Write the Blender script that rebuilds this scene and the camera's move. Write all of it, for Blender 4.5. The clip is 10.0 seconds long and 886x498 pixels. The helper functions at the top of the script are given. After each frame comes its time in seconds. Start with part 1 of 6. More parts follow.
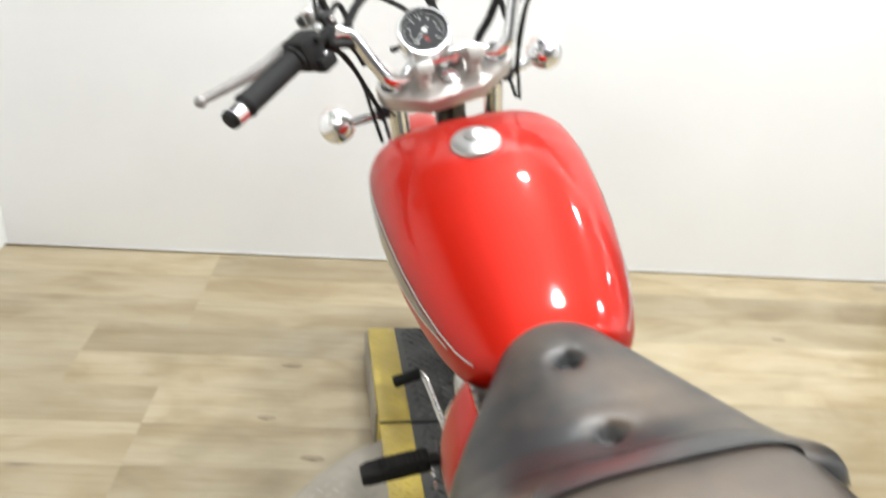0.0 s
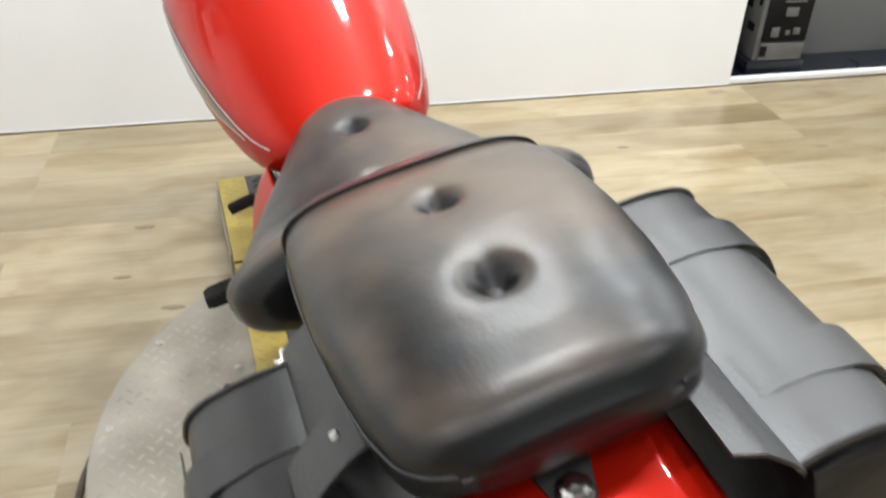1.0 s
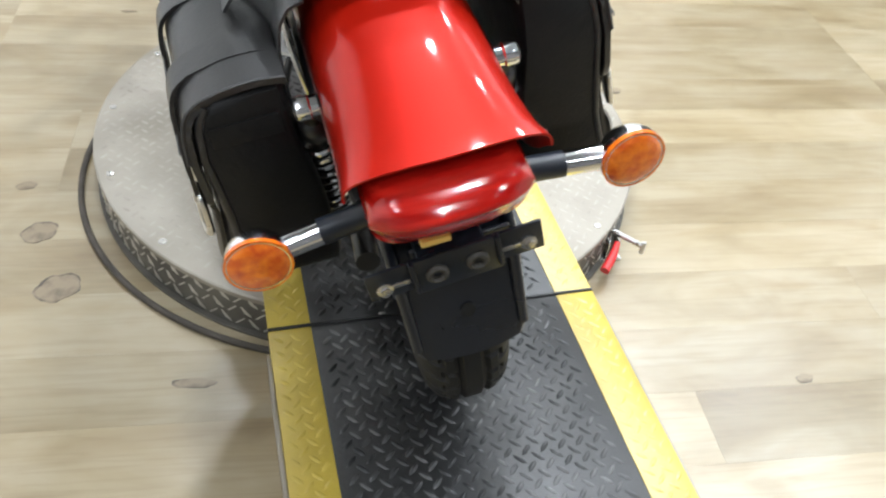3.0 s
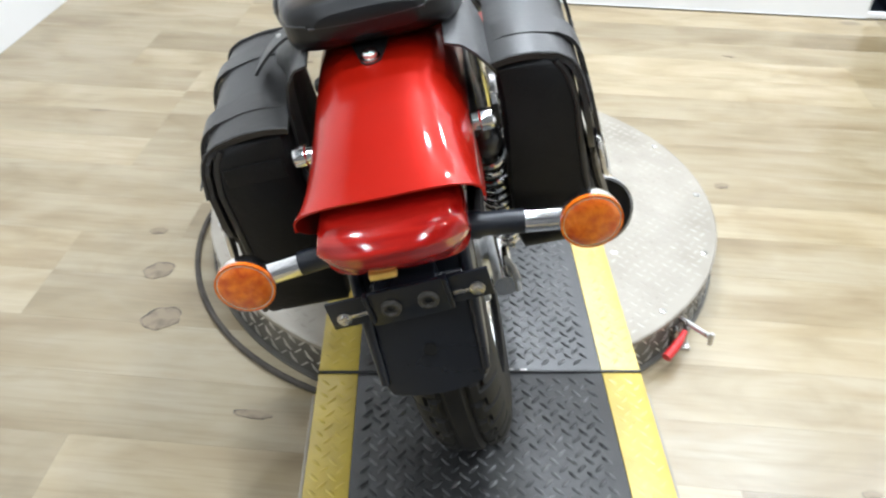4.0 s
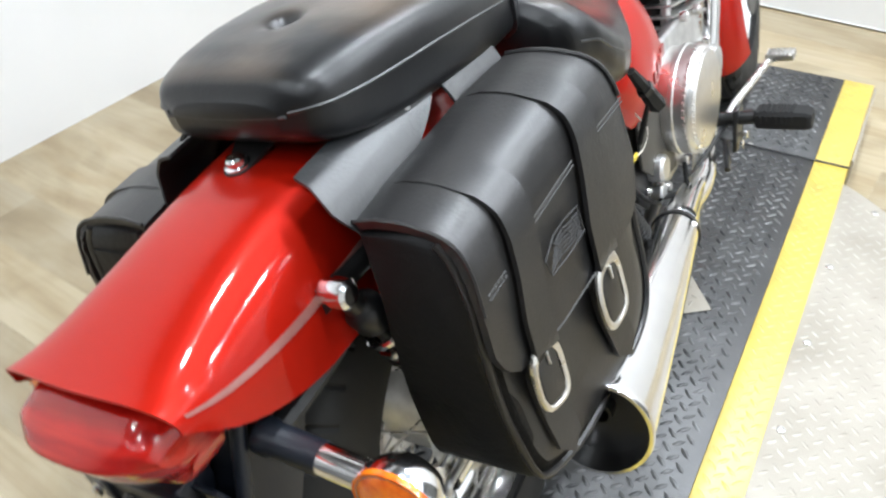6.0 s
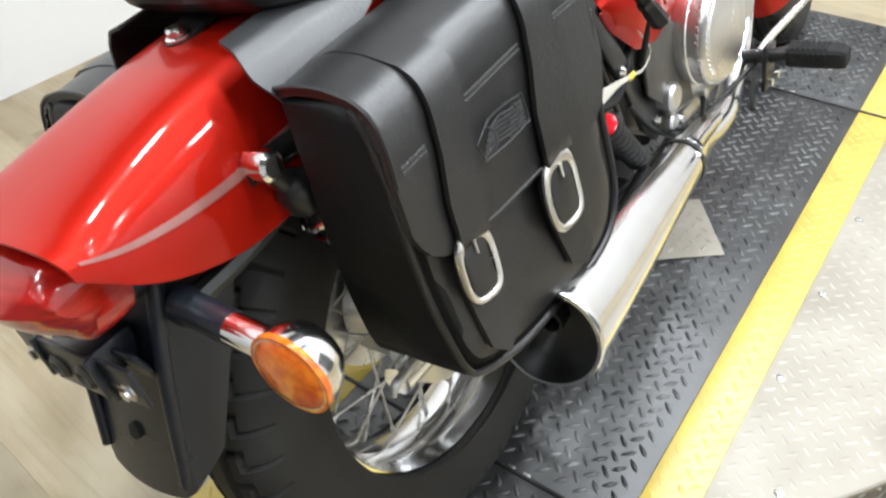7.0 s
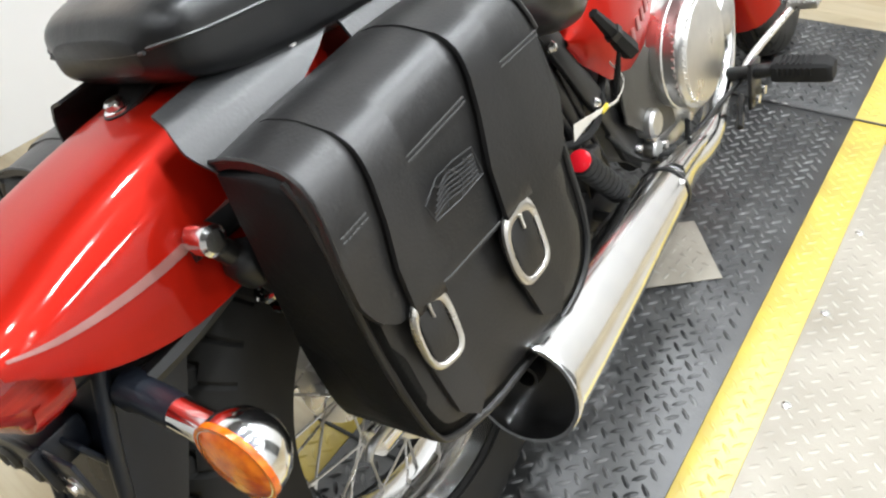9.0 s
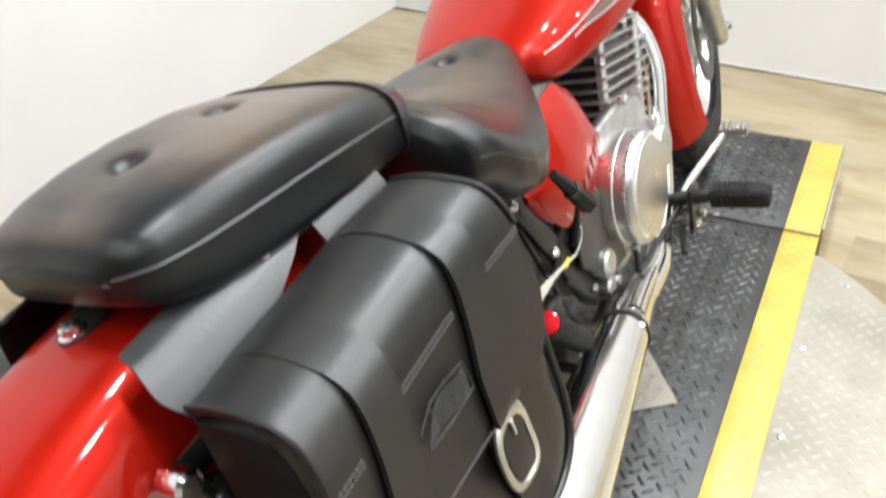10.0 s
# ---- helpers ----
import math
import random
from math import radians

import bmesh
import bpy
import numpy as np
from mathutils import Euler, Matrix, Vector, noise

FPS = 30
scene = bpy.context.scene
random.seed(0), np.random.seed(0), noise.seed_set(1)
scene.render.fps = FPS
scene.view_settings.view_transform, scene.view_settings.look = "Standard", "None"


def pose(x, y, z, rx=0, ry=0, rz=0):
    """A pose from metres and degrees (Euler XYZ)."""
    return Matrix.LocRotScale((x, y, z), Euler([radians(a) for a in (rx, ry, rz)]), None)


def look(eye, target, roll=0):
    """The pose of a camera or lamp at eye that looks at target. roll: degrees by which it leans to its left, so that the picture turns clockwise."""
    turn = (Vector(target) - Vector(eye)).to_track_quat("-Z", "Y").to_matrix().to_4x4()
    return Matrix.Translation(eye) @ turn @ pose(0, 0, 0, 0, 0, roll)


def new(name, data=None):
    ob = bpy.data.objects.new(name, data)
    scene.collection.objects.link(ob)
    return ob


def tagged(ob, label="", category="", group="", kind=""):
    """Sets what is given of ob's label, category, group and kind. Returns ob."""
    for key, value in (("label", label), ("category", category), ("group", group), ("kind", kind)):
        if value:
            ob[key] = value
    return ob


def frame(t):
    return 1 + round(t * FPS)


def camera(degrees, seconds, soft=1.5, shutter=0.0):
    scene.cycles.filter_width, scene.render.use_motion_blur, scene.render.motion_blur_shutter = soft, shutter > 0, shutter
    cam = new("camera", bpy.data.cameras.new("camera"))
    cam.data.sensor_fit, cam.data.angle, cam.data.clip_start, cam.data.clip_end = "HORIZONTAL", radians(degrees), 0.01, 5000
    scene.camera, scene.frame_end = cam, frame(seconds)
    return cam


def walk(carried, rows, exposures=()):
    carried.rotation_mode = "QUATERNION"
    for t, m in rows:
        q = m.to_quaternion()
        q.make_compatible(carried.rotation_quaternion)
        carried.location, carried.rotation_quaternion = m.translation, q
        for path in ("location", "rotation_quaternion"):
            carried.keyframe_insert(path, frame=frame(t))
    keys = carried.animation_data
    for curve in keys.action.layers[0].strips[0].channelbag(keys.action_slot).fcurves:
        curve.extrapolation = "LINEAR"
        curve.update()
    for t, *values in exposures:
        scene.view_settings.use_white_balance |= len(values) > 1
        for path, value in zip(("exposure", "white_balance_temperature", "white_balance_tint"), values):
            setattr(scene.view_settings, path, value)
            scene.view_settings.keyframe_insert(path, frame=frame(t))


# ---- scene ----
cam = camera(57.2, 10.0, soft=2.2, shutter=0.4)
PATH = [
    (0, (-0.456, -0.153, 1.172), (-0.13, 1.621, 0.31), 4.3),
    (0.5, (-0.402, -0.188, 1.113), (0.074, 1.454, 0.075), 2.6),
    (1, (-0.348, -0.265, 1.076), (0.198, 1.309, -0.03), 1.4),
    (1.5, (-0.323, -0.34, 1.038), (0.165, 1.154, -0.199), 1.1),
    (2, (-0.367, -0.446, 1.05), (0.171, 0.919, -0.308), 1.2),
    (2.5, (-0.398, -0.633, 1.076), (0.144, 0.683, -0.329), 5.2),
    (2.7, (-0.382, -0.676, 1.073), (0.161, 0.64, -0.331), 7.3),
    (3.8, (-0.147, -0.876, 1.092), (0.004, 0.702, -0.127), 2.0),
    (4, (-0.114, -0.87, 1.097), (-0.055, 0.715, -0.122), 1.4),
    (4.5, (-0.023, -0.668, 1.112), (-0.253, 0.823, -0.201), -0.4),
    (4.6, (-0.003, -0.626, 1.106), (-0.266, 0.844, -0.224), -3.7),
    (5, (0.055, -0.508, 1.11), (-0.263, 0.955, -0.216), -9.1),
    (5.2, (0.095, -0.465, 1.106), (-0.331, 0.985, -0.204), -11.8),
    (6.3, (0.325, -0.394, 1.076), (-0.541, 0.85, -0.228), -2.5),
    (6.5, (0.344, -0.386, 1.062), (-0.547, 0.831, -0.251), -4.1),
    (7, (0.382, -0.368, 1.022), (-0.514, 0.797, -0.334), -3.9),
    (7.5, (0.409, -0.355, 1.005), (-0.485, 0.783, -0.375), -6.0),
    (8, (0.406, -0.33, 1.007), (-0.512, 0.834, -0.335), -5.3),
    (8.5, (0.401, -0.306, 1.005), (-0.534, 0.893, -0.294), -5.7),
    (9, (0.398, -0.305, 1.024), (-0.548, 0.867, -0.292), -8.2),
    (9.5, (0.37, -0.26, 1.041), (-0.516, 0.969, -0.265), -9.2),
    (10, (0.311, -0.248, 1.093), (-0.515, 1.125, -0.104), -5.6),
]
walk(cam, [(t, look(eye, target, roll)) for t, eye, target, roll in PATH], exposures=((0.0, -0.20, 6700, 10), (1.5, -0.15, 6600, 10), (2.5, -0.05, 6400, 10), (3.8, -0.03, 6150, 10), (5.2, -0.03, 6150, 10), (7.0, -0.08, 6400, 10), (8.5, -0.14, 6450, 10), (10.0, -0.17, 6700, 10)))

# ---- light and exposure ----
world = bpy.data.worlds.new("world")
world.use_nodes = True
world.node_tree.nodes["Background"].inputs[0].default_value = (1.0, 0.97, 0.93, 1)
world.node_tree.nodes["Background"].inputs[1].default_value = 0.02
scene.world = world

FLOOR = -0.10          # the wooden floor; the turntable's top is at 0
CEIL = 2.75
ROOM = Matrix.Translation((-1.468, 2.525, 0)) @ pose(0, 0, 0, 0, 0, -6.35)   # x along the back wall, y through it
LAMP_POWER = 17.0
# the last six, far to the rear, are unseen fill added to brighten it
LAMPS = [(x, y, k) for x, k in ((1.5, 1.42), (2.4, 1.06), (3.3, 0.80), (4.2, 0.62)) for y in (-0.3, -1.1, -2.0)] + [(x, y, k) for x, k in ((0.55, 0.45), (1.6, 0.55), (2.7, 0.35)) for y in (-3.3, -4.4)]
for lx, ly, strong in LAMPS:
    lamp = new("downlight_lamp", bpy.data.lights.new("downlight_lamp", "AREA"))
    lamp.data.shape, lamp.data.size = "DISK", 0.11
    lamp.data.energy, lamp.data.color = LAMP_POWER * strong, (0.93, 0.985, 1.03)
    lamp.matrix_world = ROOM @ pose(lx, ly, CEIL - 0.032)

# ---- materials ----


def material(name, base, rough=0.5, metal=0.0, other=None, scale=8.0, detail=6.0, mix=(0.35, 0.7), stretch=(1, 1, 1),
             bump=0.0, bump_scale=200.0, rough_to=None, coat=0.0, spec=None, random=0.0, trans=0.0, ior=None, coords="Object", other_on_top=False, creases=0.0, crease_scale=14.0):
    """A surface of two tones in two scales of noise, with grain as bump and varied gloss."""
    m = bpy.data.materials.new(name)
    m.use_nodes = True
    nodes, links = m.node_tree.nodes, m.node_tree.links
    b = nodes["Principled BSDF"]
    b.inputs["Roughness"].default_value, b.inputs["Metallic"].default_value = rough, metal
    b.inputs["Coat Weight"].default_value, b.inputs["Coat Roughness"].default_value = coat, 0.03
    b.inputs["Transmission Weight"].default_value = trans
    if ior:
        b.inputs["IOR"].default_value = ior
    if spec is not None:
        b.inputs["Specular IOR Level"].default_value = spec
    base = (*base, 1)
    co = nodes.new("ShaderNodeTexCoord")
    mp = nodes.new("ShaderNodeMapping")
    mp.inputs["Scale"].default_value = stretch
    links.new(co.outputs[coords], mp.inputs["Vector"])
    big = nodes.new("ShaderNodeTexNoise")
    big.inputs["Scale"].default_value, big.inputs["Detail"].default_value = scale, detail
    links.new(mp.outputs[0], big.inputs["Vector"])
    ramp = nodes.new("ShaderNodeMapRange")
    ramp.inputs["From Min"].default_value, ramp.inputs["From Max"].default_value = mix
    links.new(big.outputs["Fac"], ramp.inputs["Value"])
    blend = nodes.new("ShaderNodeMix")
    blend.data_type = "RGBA"
    blend.inputs[6].default_value = base
    blend.inputs[7].default_value = (*other, 1) if other else base
    fac = ramp.outputs[0]
    # the second tone comes in only where the surface faces up
    if other_on_top:
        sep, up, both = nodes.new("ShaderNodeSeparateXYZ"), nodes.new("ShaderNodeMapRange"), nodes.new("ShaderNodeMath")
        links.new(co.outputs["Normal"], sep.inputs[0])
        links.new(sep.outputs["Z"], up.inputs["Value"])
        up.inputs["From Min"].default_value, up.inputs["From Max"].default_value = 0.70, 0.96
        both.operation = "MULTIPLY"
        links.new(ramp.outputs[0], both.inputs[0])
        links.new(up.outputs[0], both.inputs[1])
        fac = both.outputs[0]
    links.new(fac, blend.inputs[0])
    out = blend.outputs[2]
    if random:
        info = nodes.new("ShaderNodeObjectInfo")
        hsv = nodes.new("ShaderNodeHueSaturation")
        vary = nodes.new("ShaderNodeMapRange")
        vary.inputs["To Min"].default_value, vary.inputs["To Max"].default_value = 1 - random, 1 + random
        links.new(info.outputs["Random"], vary.inputs["Value"])
        links.new(vary.outputs[0], hsv.inputs["Value"])
        links.new(out, hsv.inputs["Color"])
        out = hsv.outputs[0]
    links.new(out, b.inputs["Base Color"])
    if rough_to is not None:
        rr = nodes.new("ShaderNodeMapRange")
        rr.inputs["From Min"].default_value, rr.inputs["From Max"].default_value = 0.3, 0.7
        rr.inputs["To Min"].default_value, rr.inputs["To Max"].default_value = rough, rough_to
        links.new(big.outputs["Fac"], rr.inputs["Value"])
        links.new(rr.outputs[0], b.inputs["Roughness"])
    if bump:
        fine = nodes.new("ShaderNodeTexNoise")
        fine.inputs["Scale"].default_value, fine.inputs["Detail"].default_value = bump_scale, 3
        links.new(mp.outputs[0], fine.inputs["Vector"])
        bp = nodes.new("ShaderNodeBump")
        bp.inputs["Strength"].default_value, bp.inputs["Distance"].default_value = bump, 0.002
        links.new(fine.outputs["Fac"], bp.inputs["Height"])
        if creases:
            soft = nodes.new("ShaderNodeTexNoise")
            soft.inputs["Scale"].default_value, soft.inputs["Detail"].default_value, soft.inputs["Distortion"].default_value = crease_scale, 4, 0.8
            links.new(mp.outputs[0], soft.inputs["Vector"])
            b2 = nodes.new("ShaderNodeBump")
            b2.inputs["Strength"].default_value, b2.inputs["Distance"].default_value = creases, 0.012
            links.new(soft.outputs["Fac"], b2.inputs["Height"])
            links.new(b2.outputs[0], bp.inputs["Normal"])
        links.new(bp.outputs[0], b.inputs["Normal"])
    return m


RED = material("red_metallic_paint", (0.425, 0.0095, 0.0024), 0.38, 0.36, (0.365, 0.0078, 0.0019), 3, coat=0.47, spec=0.10, bump=0.02, bump_scale=900)
RED.node_tree.nodes["Principled BSDF"].inputs["Coat Roughness"].default_value = 0.055
SATIN = material("satin_aluminium", (0.62, 0.615, 0.60), 0.26, 1.0, (0.54, 0.53, 0.51), 30, rough_to=0.4)
CHROME = material("chrome", (0.86, 0.86, 0.86), 0.09, 1.0, (0.80, 0.80, 0.81), 20, rough_to=0.16)
CLAMP = material("satin_silver_clamp", (0.60, 0.575, 0.54), 0.34, 0.5, (0.53, 0.505, 0.47), 30, rough_to=0.42)
LEVER = material("dull_cast_lever", (0.34, 0.325, 0.31), 0.42, 0.5, (0.27, 0.255, 0.24), 40, rough_to=0.52)
STEEL = material("brushed_steel", (0.62, 0.61, 0.59), 0.22, 1.0, (0.52, 0.51, 0.50), 30, rough_to=0.38, bump=0.05, bump_scale=400)
ALU = material("cast_aluminium", (0.66, 0.66, 0.65), 0.30, 1.0, (0.52, 0.52, 0.52), 40, rough_to=0.5, bump=0.12, bump_scale=300)
POLISHED = material("polished_aluminium_cover", (0.74, 0.73, 0.71), 0.26, 1.0, (0.66, 0.65, 0.63), 25, rough_to=0.34)
BLACK_METAL = material("black_enamelled_metal", (0.006, 0.006, 0.0065), 0.28, 0.0, (0.012, 0.0118, 0.0115), 18, rough_to=0.5, coat=0.15)
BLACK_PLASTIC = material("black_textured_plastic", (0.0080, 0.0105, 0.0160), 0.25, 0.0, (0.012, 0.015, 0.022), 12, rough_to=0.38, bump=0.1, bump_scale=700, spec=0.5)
RUBBER = material("black_rubber", (0.007, 0.007, 0.0068), 0.6, 0.0, (0.014, 0.0135, 0.013), 14, rough_to=0.8, bump=0.15, bump_scale=350, spec=0.3)
HOSE = material("dusty_dark_rubber", (0.075, 0.064, 0.052), 0.6, 0.0, (0.045, 0.039, 0.033), 25, rough_to=0.8, bump=0.1, bump_scale=300, spec=0.3)
TYRE = material("tyre_rubber", (0.012, 0.0120, 0.0118), 0.50, 0.0, (0.030, 0.029, 0.0275), 9, rough_to=0.80, bump=0.1, bump_scale=500, spec=0.3)
SEAT = material("worn_black_seat_vinyl", (0.0085, 0.0087, 0.0092), 0.34, 0.0, (0.108, 0.079, 0.056), 6, detail=12, rough_to=0.30, bump=0.08, bump_scale=300, mix=(0.38, 0.66), spec=0.48, other_on_top=True, creases=0.06, crease_scale=16)
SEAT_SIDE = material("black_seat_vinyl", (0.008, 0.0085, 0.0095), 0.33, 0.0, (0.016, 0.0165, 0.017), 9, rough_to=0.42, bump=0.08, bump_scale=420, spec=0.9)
LEATHER = material("black_bag_leather", (0.0098, 0.0098, 0.0101), 0.32, 0.0, (0.021, 0.0192, 0.0180), 6, detail=9, rough_to=0.42, bump=0.14, bump_scale=330, spec=0.66, creases=0.12, crease_scale=9)
# black leather again, its base lightened a little for the yoke's sheen
YOKE = material("sheen_yoke_leather", (0.0130, 0.0136, 0.0146), 0.35, 0.0, (0.021, 0.0212, 0.0214), 8, detail=8, rough_to=0.44, bump=0.2, bump_scale=260, spec=0.78, creases=0.10, crease_scale=12)
# darker copy of the bag leather, with the shade on its ends in the colour
GUSSET = material("shaded_black_gusset", (0.0048, 0.0050, 0.0055), 0.40, 0.0, (0.0085, 0.0082, 0.0080), 9, rough_to=0.52, bump=0.2, bump_scale=330, spec=0.22, creases=0.3, crease_scale=11)
THREAD = material("grey_stitching", (0.075, 0.075, 0.074), 0.8)
EMBOSS = material("worn_embossing", (0.046, 0.046, 0.047), 0.55, 0.0, (0.022, 0.022, 0.023), 160, detail=8)
BUCKLE = material("brushed_nickel_buckle", (0.80, 0.78, 0.74), 0.24, 1.0, (0.68, 0.66, 0.62), 60, rough_to=0.4)
AMBER = material("amber_lens", (0.90, 0.215, 0.008), 0.12, 0.0, (0.62, 0.075, 0.002), 85, coat=0.6, bump=0.9, bump_scale=110)
LENS_RED = material("red_tail_lens", (0.38, 0.006, 0.004), 0.12, 0.0, (0.62, 0.020, 0.011), 60, coat=0.55, trans=0.12, ior=1.45, stretch=(0.2, 0.6, 3), bump=0.25, bump_scale=70)
LENS_PALE = material("pale_licence_lens", (0.78, 0.50, 0.12), 0.2)
REFLECTOR = material("red_reflector", (0.65, 0.01, 0.02), 0.15, coat=0.8)
SILVER_STRIPE = material("silver_pinstripe", (0.40, 0.20, 0.18), 0.3, 0.35, (0.33, 0.13, 0.11), 30, coat=0.8)
EMBLEM = material("dull_red_grey_emblem", (0.36, 0.10, 0.09), 0.35, 0.3, (0.30, 0.06, 0.05), 40, coat=0.5)
TANK_STRIPE = material("pale_silver_pinstripe", (0.55, 0.50, 0.48), 0.3, 0.35, (0.46, 0.40, 0.38), 30, coat=0.8)
GREY_PANEL = material("dark_grey_tank_panel", (0.16, 0.13, 0.12), 0.3, 0.2, coat=0.8)
WHITE_TAG = material("white_paper_tag", (0.80, 0.77, 0.70), 0.7, 0.0, (0.72, 0.69, 0.62), 30)
YELLOW_TAG = material("yellow_tag_band", (0.78, 0.60, 0.06), 0.6)
DIAL = material("black_dial", (0.022, 0.022, 0.023), 0.5, spec=0.2)
DIAL_MARK = material("white_dial_marks", (0.78, 0.78, 0.76), 0.5)
DIAL_RED = material("red_dial_marks", (0.5, 0.03, 0.02), 0.5)
DECK = material("black_painted_tread_plate", (0.008, 0.0082, 0.0086), 0.36, 0.0, (0.060, 0.060, 0.058), 9, detail=11, mix=(0.50, 0.82), rough_to=0.50, bump=0.25, bump_scale=160, spec=1.0)
DECK_TREAD = material("worn_black_treads", (0.030, 0.031, 0.032), 0.30, 0.35, (0.20, 0.20, 0.198), 13, detail=9, mix=(0.42, 0.74), rough_to=0.45)
YELLOW = material("yellow_safety_paint", (0.60, 0.450, 0.065), 0.31, 0.0, (0.47, 0.345, 0.050), 14, detail=9, rough_to=0.40, spec=1.0, bump=0.15, bump_scale=260)
# skirt plate darkened and its treads lightened: shade and glints in the colour
SHADED_PLATE = material("shaded_skirt_plate", (0.17, 0.160, 0.140), 0.42, 0.4, (0.10, 0.093, 0.080), 12, rough_to=0.6)
GLINT_TREAD = material("glint_skirt_treads", (0.78, 0.76, 0.72), 0.30, 0.75, (0.62, 0.60, 0.55), 20, rough_to=0.42)
PLATE = material("aluminium_tread_plate", (0.378, 0.346, 0.293), 0.44, 0.22, (0.275, 0.248, 0.202), 5, detail=10, rough_to=0.60, bump=0.08, bump_scale=300)
# treads a little lighter than the plate they rise from
PLATE_TREAD = material("lighter_tread_tops", (0.400, 0.370, 0.318), 0.40, 0.32, (0.290, 0.263, 0.218), 20, rough_to=0.50)
WALL = material("white_wall_paint", (0.80, 0.80, 0.79), 0.6, 0.0, (0.76, 0.755, 0.745), 1.6, bump=0.05, bump_scale=120)
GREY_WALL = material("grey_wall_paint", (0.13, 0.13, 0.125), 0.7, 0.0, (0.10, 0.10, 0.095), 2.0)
CEILING = material("grey_ceiling_paint", (0.11, 0.11, 0.11), 0.8, 0.0, (0.085, 0.085, 0.085), 3)
DARK_WALL = material("unseen_grey_wall", (0.20, 0.20, 0.20), 0.8, 0.0, (0.16, 0.16, 0.16), 2)
TRIM = material("white_trim", (0.78, 0.78, 0.77), 0.45)
BOX_GREY = material("printed_grey_carton", (0.12, 0.12, 0.115), 0.55, 0.0, (0.085, 0.085, 0.08), 12)
BOX_BLACK = material("printed_black_carton", (0.007, 0.0065, 0.0065), 0.7, 0.0, (0.012, 0.011, 0.011), 8, spec=0.1)
DULL_GREY = material("dull_grey_paint", (0.070, 0.065, 0.055), 0.42, 0.0, (0.045, 0.041, 0.034), 14, rough_to=0.55)
RED_GRIP = material("red_vinyl_grip", (0.62, 0.02, 0.02), 0.4)
SPARK = material("downlight_diffuser", (0.9, 0.9, 0.9), 0.5)
_b = SPARK.node_tree.nodes["Principled BSDF"]
_b.inputs["Emission Color"].default_value, _b.inputs["Emission Strength"].default_value = (1, 0.965, 0.92, 1), 20.0


def wood_material():
    """Pale rustic oak planks: long grain, grey and honey bands, a few dark knots."""
    m = bpy.data.materials.new("rustic_oak_plank")
    m.use_nodes = True
    nodes, links = m.node_tree.nodes, m.node_tree.links
    b = nodes["Principled BSDF"]
    co, info = nodes.new("ShaderNodeTexCoord"), nodes.new("ShaderNodeObjectInfo")
    shift = nodes.new("ShaderNodeVectorMath")
    shift.operation = "SCALE"
    shift.inputs["Scale"].default_value = 37.0
    links.new(info.outputs["Random"], shift.inputs[0])
    add = nodes.new("ShaderNodeVectorMath")
    links.new(co.outputs["Object"], add.inputs[0])
    links.new(shift.outputs[0], add.inputs[1])

    def noise_node(scale, stretch, detail=5, dist=0.0):
        mp = nodes.new("ShaderNodeMapping")
        mp.inputs["Scale"].default_value = stretch
        links.new(add.outputs[0], mp.inputs["Vector"])
        n = nodes.new("ShaderNodeTexNoise")
        n.inputs["Scale"].default_value, n.inputs["Detail"].default_value, n.inputs["Distortion"].default_value = scale, detail, dist
        links.new(mp.outputs[0], n.inputs["Vector"])
        return n.outputs["Fac"]

    def ramp(fac, stops):
        r = nodes.new("ShaderNodeValToRGB")
        while len(r.color_ramp.elements) < len(stops):
            r.color_ramp.elements.new(0.5)
        for e, (p, c) in zip(r.color_ramp.elements, stops):
            e.position, e.color = p, (*c, 1)
        links.new(fac, r.inputs["Fac"])
        return r.outputs[0]

    def mixed(fac, a, c, kind="MIX"):
        x = nodes.new("ShaderNodeMix")
        x.data_type, x.blend_type = "RGBA", kind
        if isinstance(fac, float):
            x.inputs[0].default_value = fac
        else:
            links.new(fac, x.inputs[0])
        links.new(a, x.inputs[6])
        links.new(c, x.inputs[7])
        return x.outputs[2]

    tone = ramp(noise_node(2.2, (1, 3.6, 1), 10, 0.5), [(0.28, (0.262, 0.196, 0.109)), (0.43, (0.338, 0.270, 0.164)), (0.58, (0.390, 0.328, 0.220)), (0.74, (0.326, 0.250, 0.142))])
    grain = ramp(noise_node(4.5, (1, 20, 1), 10, 0.6), [(0.30, (0.78, 0.75, 0.70)), (0.52, (1, 1, 1))])
    colour = mixed(0.6, tone, grain, "MULTIPLY")
    blotch = ramp(noise_node(3.4, (1, 1.7, 1), 9, 0.9), [(0.34, (0.66, 0.60, 0.47)), (0.47, (0.90, 0.87, 0.78)), (0.60, (1, 1, 1))])
    colour = mixed(0.58, colour, blotch, "MULTIPLY")
    vary = nodes.new("ShaderNodeMapRange")
    vary.inputs["To Min"].default_value, vary.inputs["To Max"].default_value = 0.84, 1.14
    links.new(info.outputs["Random"], vary.inputs["Value"])
    hsv = nodes.new("ShaderNodeHueSaturation")
    links.new(vary.outputs[0], hsv.inputs["Value"])
    links.new(colour, hsv.inputs["Color"])
    # knots
    mp = nodes.new("ShaderNodeMapping")
    mp.inputs["Scale"].default_value = (1.0, 1.9, 1.0)
    links.new(add.outputs[0], mp.inputs["Vector"])
    warp = nodes.new("ShaderNodeTexNoise")
    warp.inputs["Scale"].default_value, warp.inputs["Detail"].default_value = 9, 3
    links.new(mp.outputs[0], warp.inputs["Vector"])
    wv = nodes.new("ShaderNodeMix")
    wv.data_type = "VECTOR"
    wv.inputs[0].default_value = 0.10
    links.new(mp.outputs[0], wv.inputs[4])
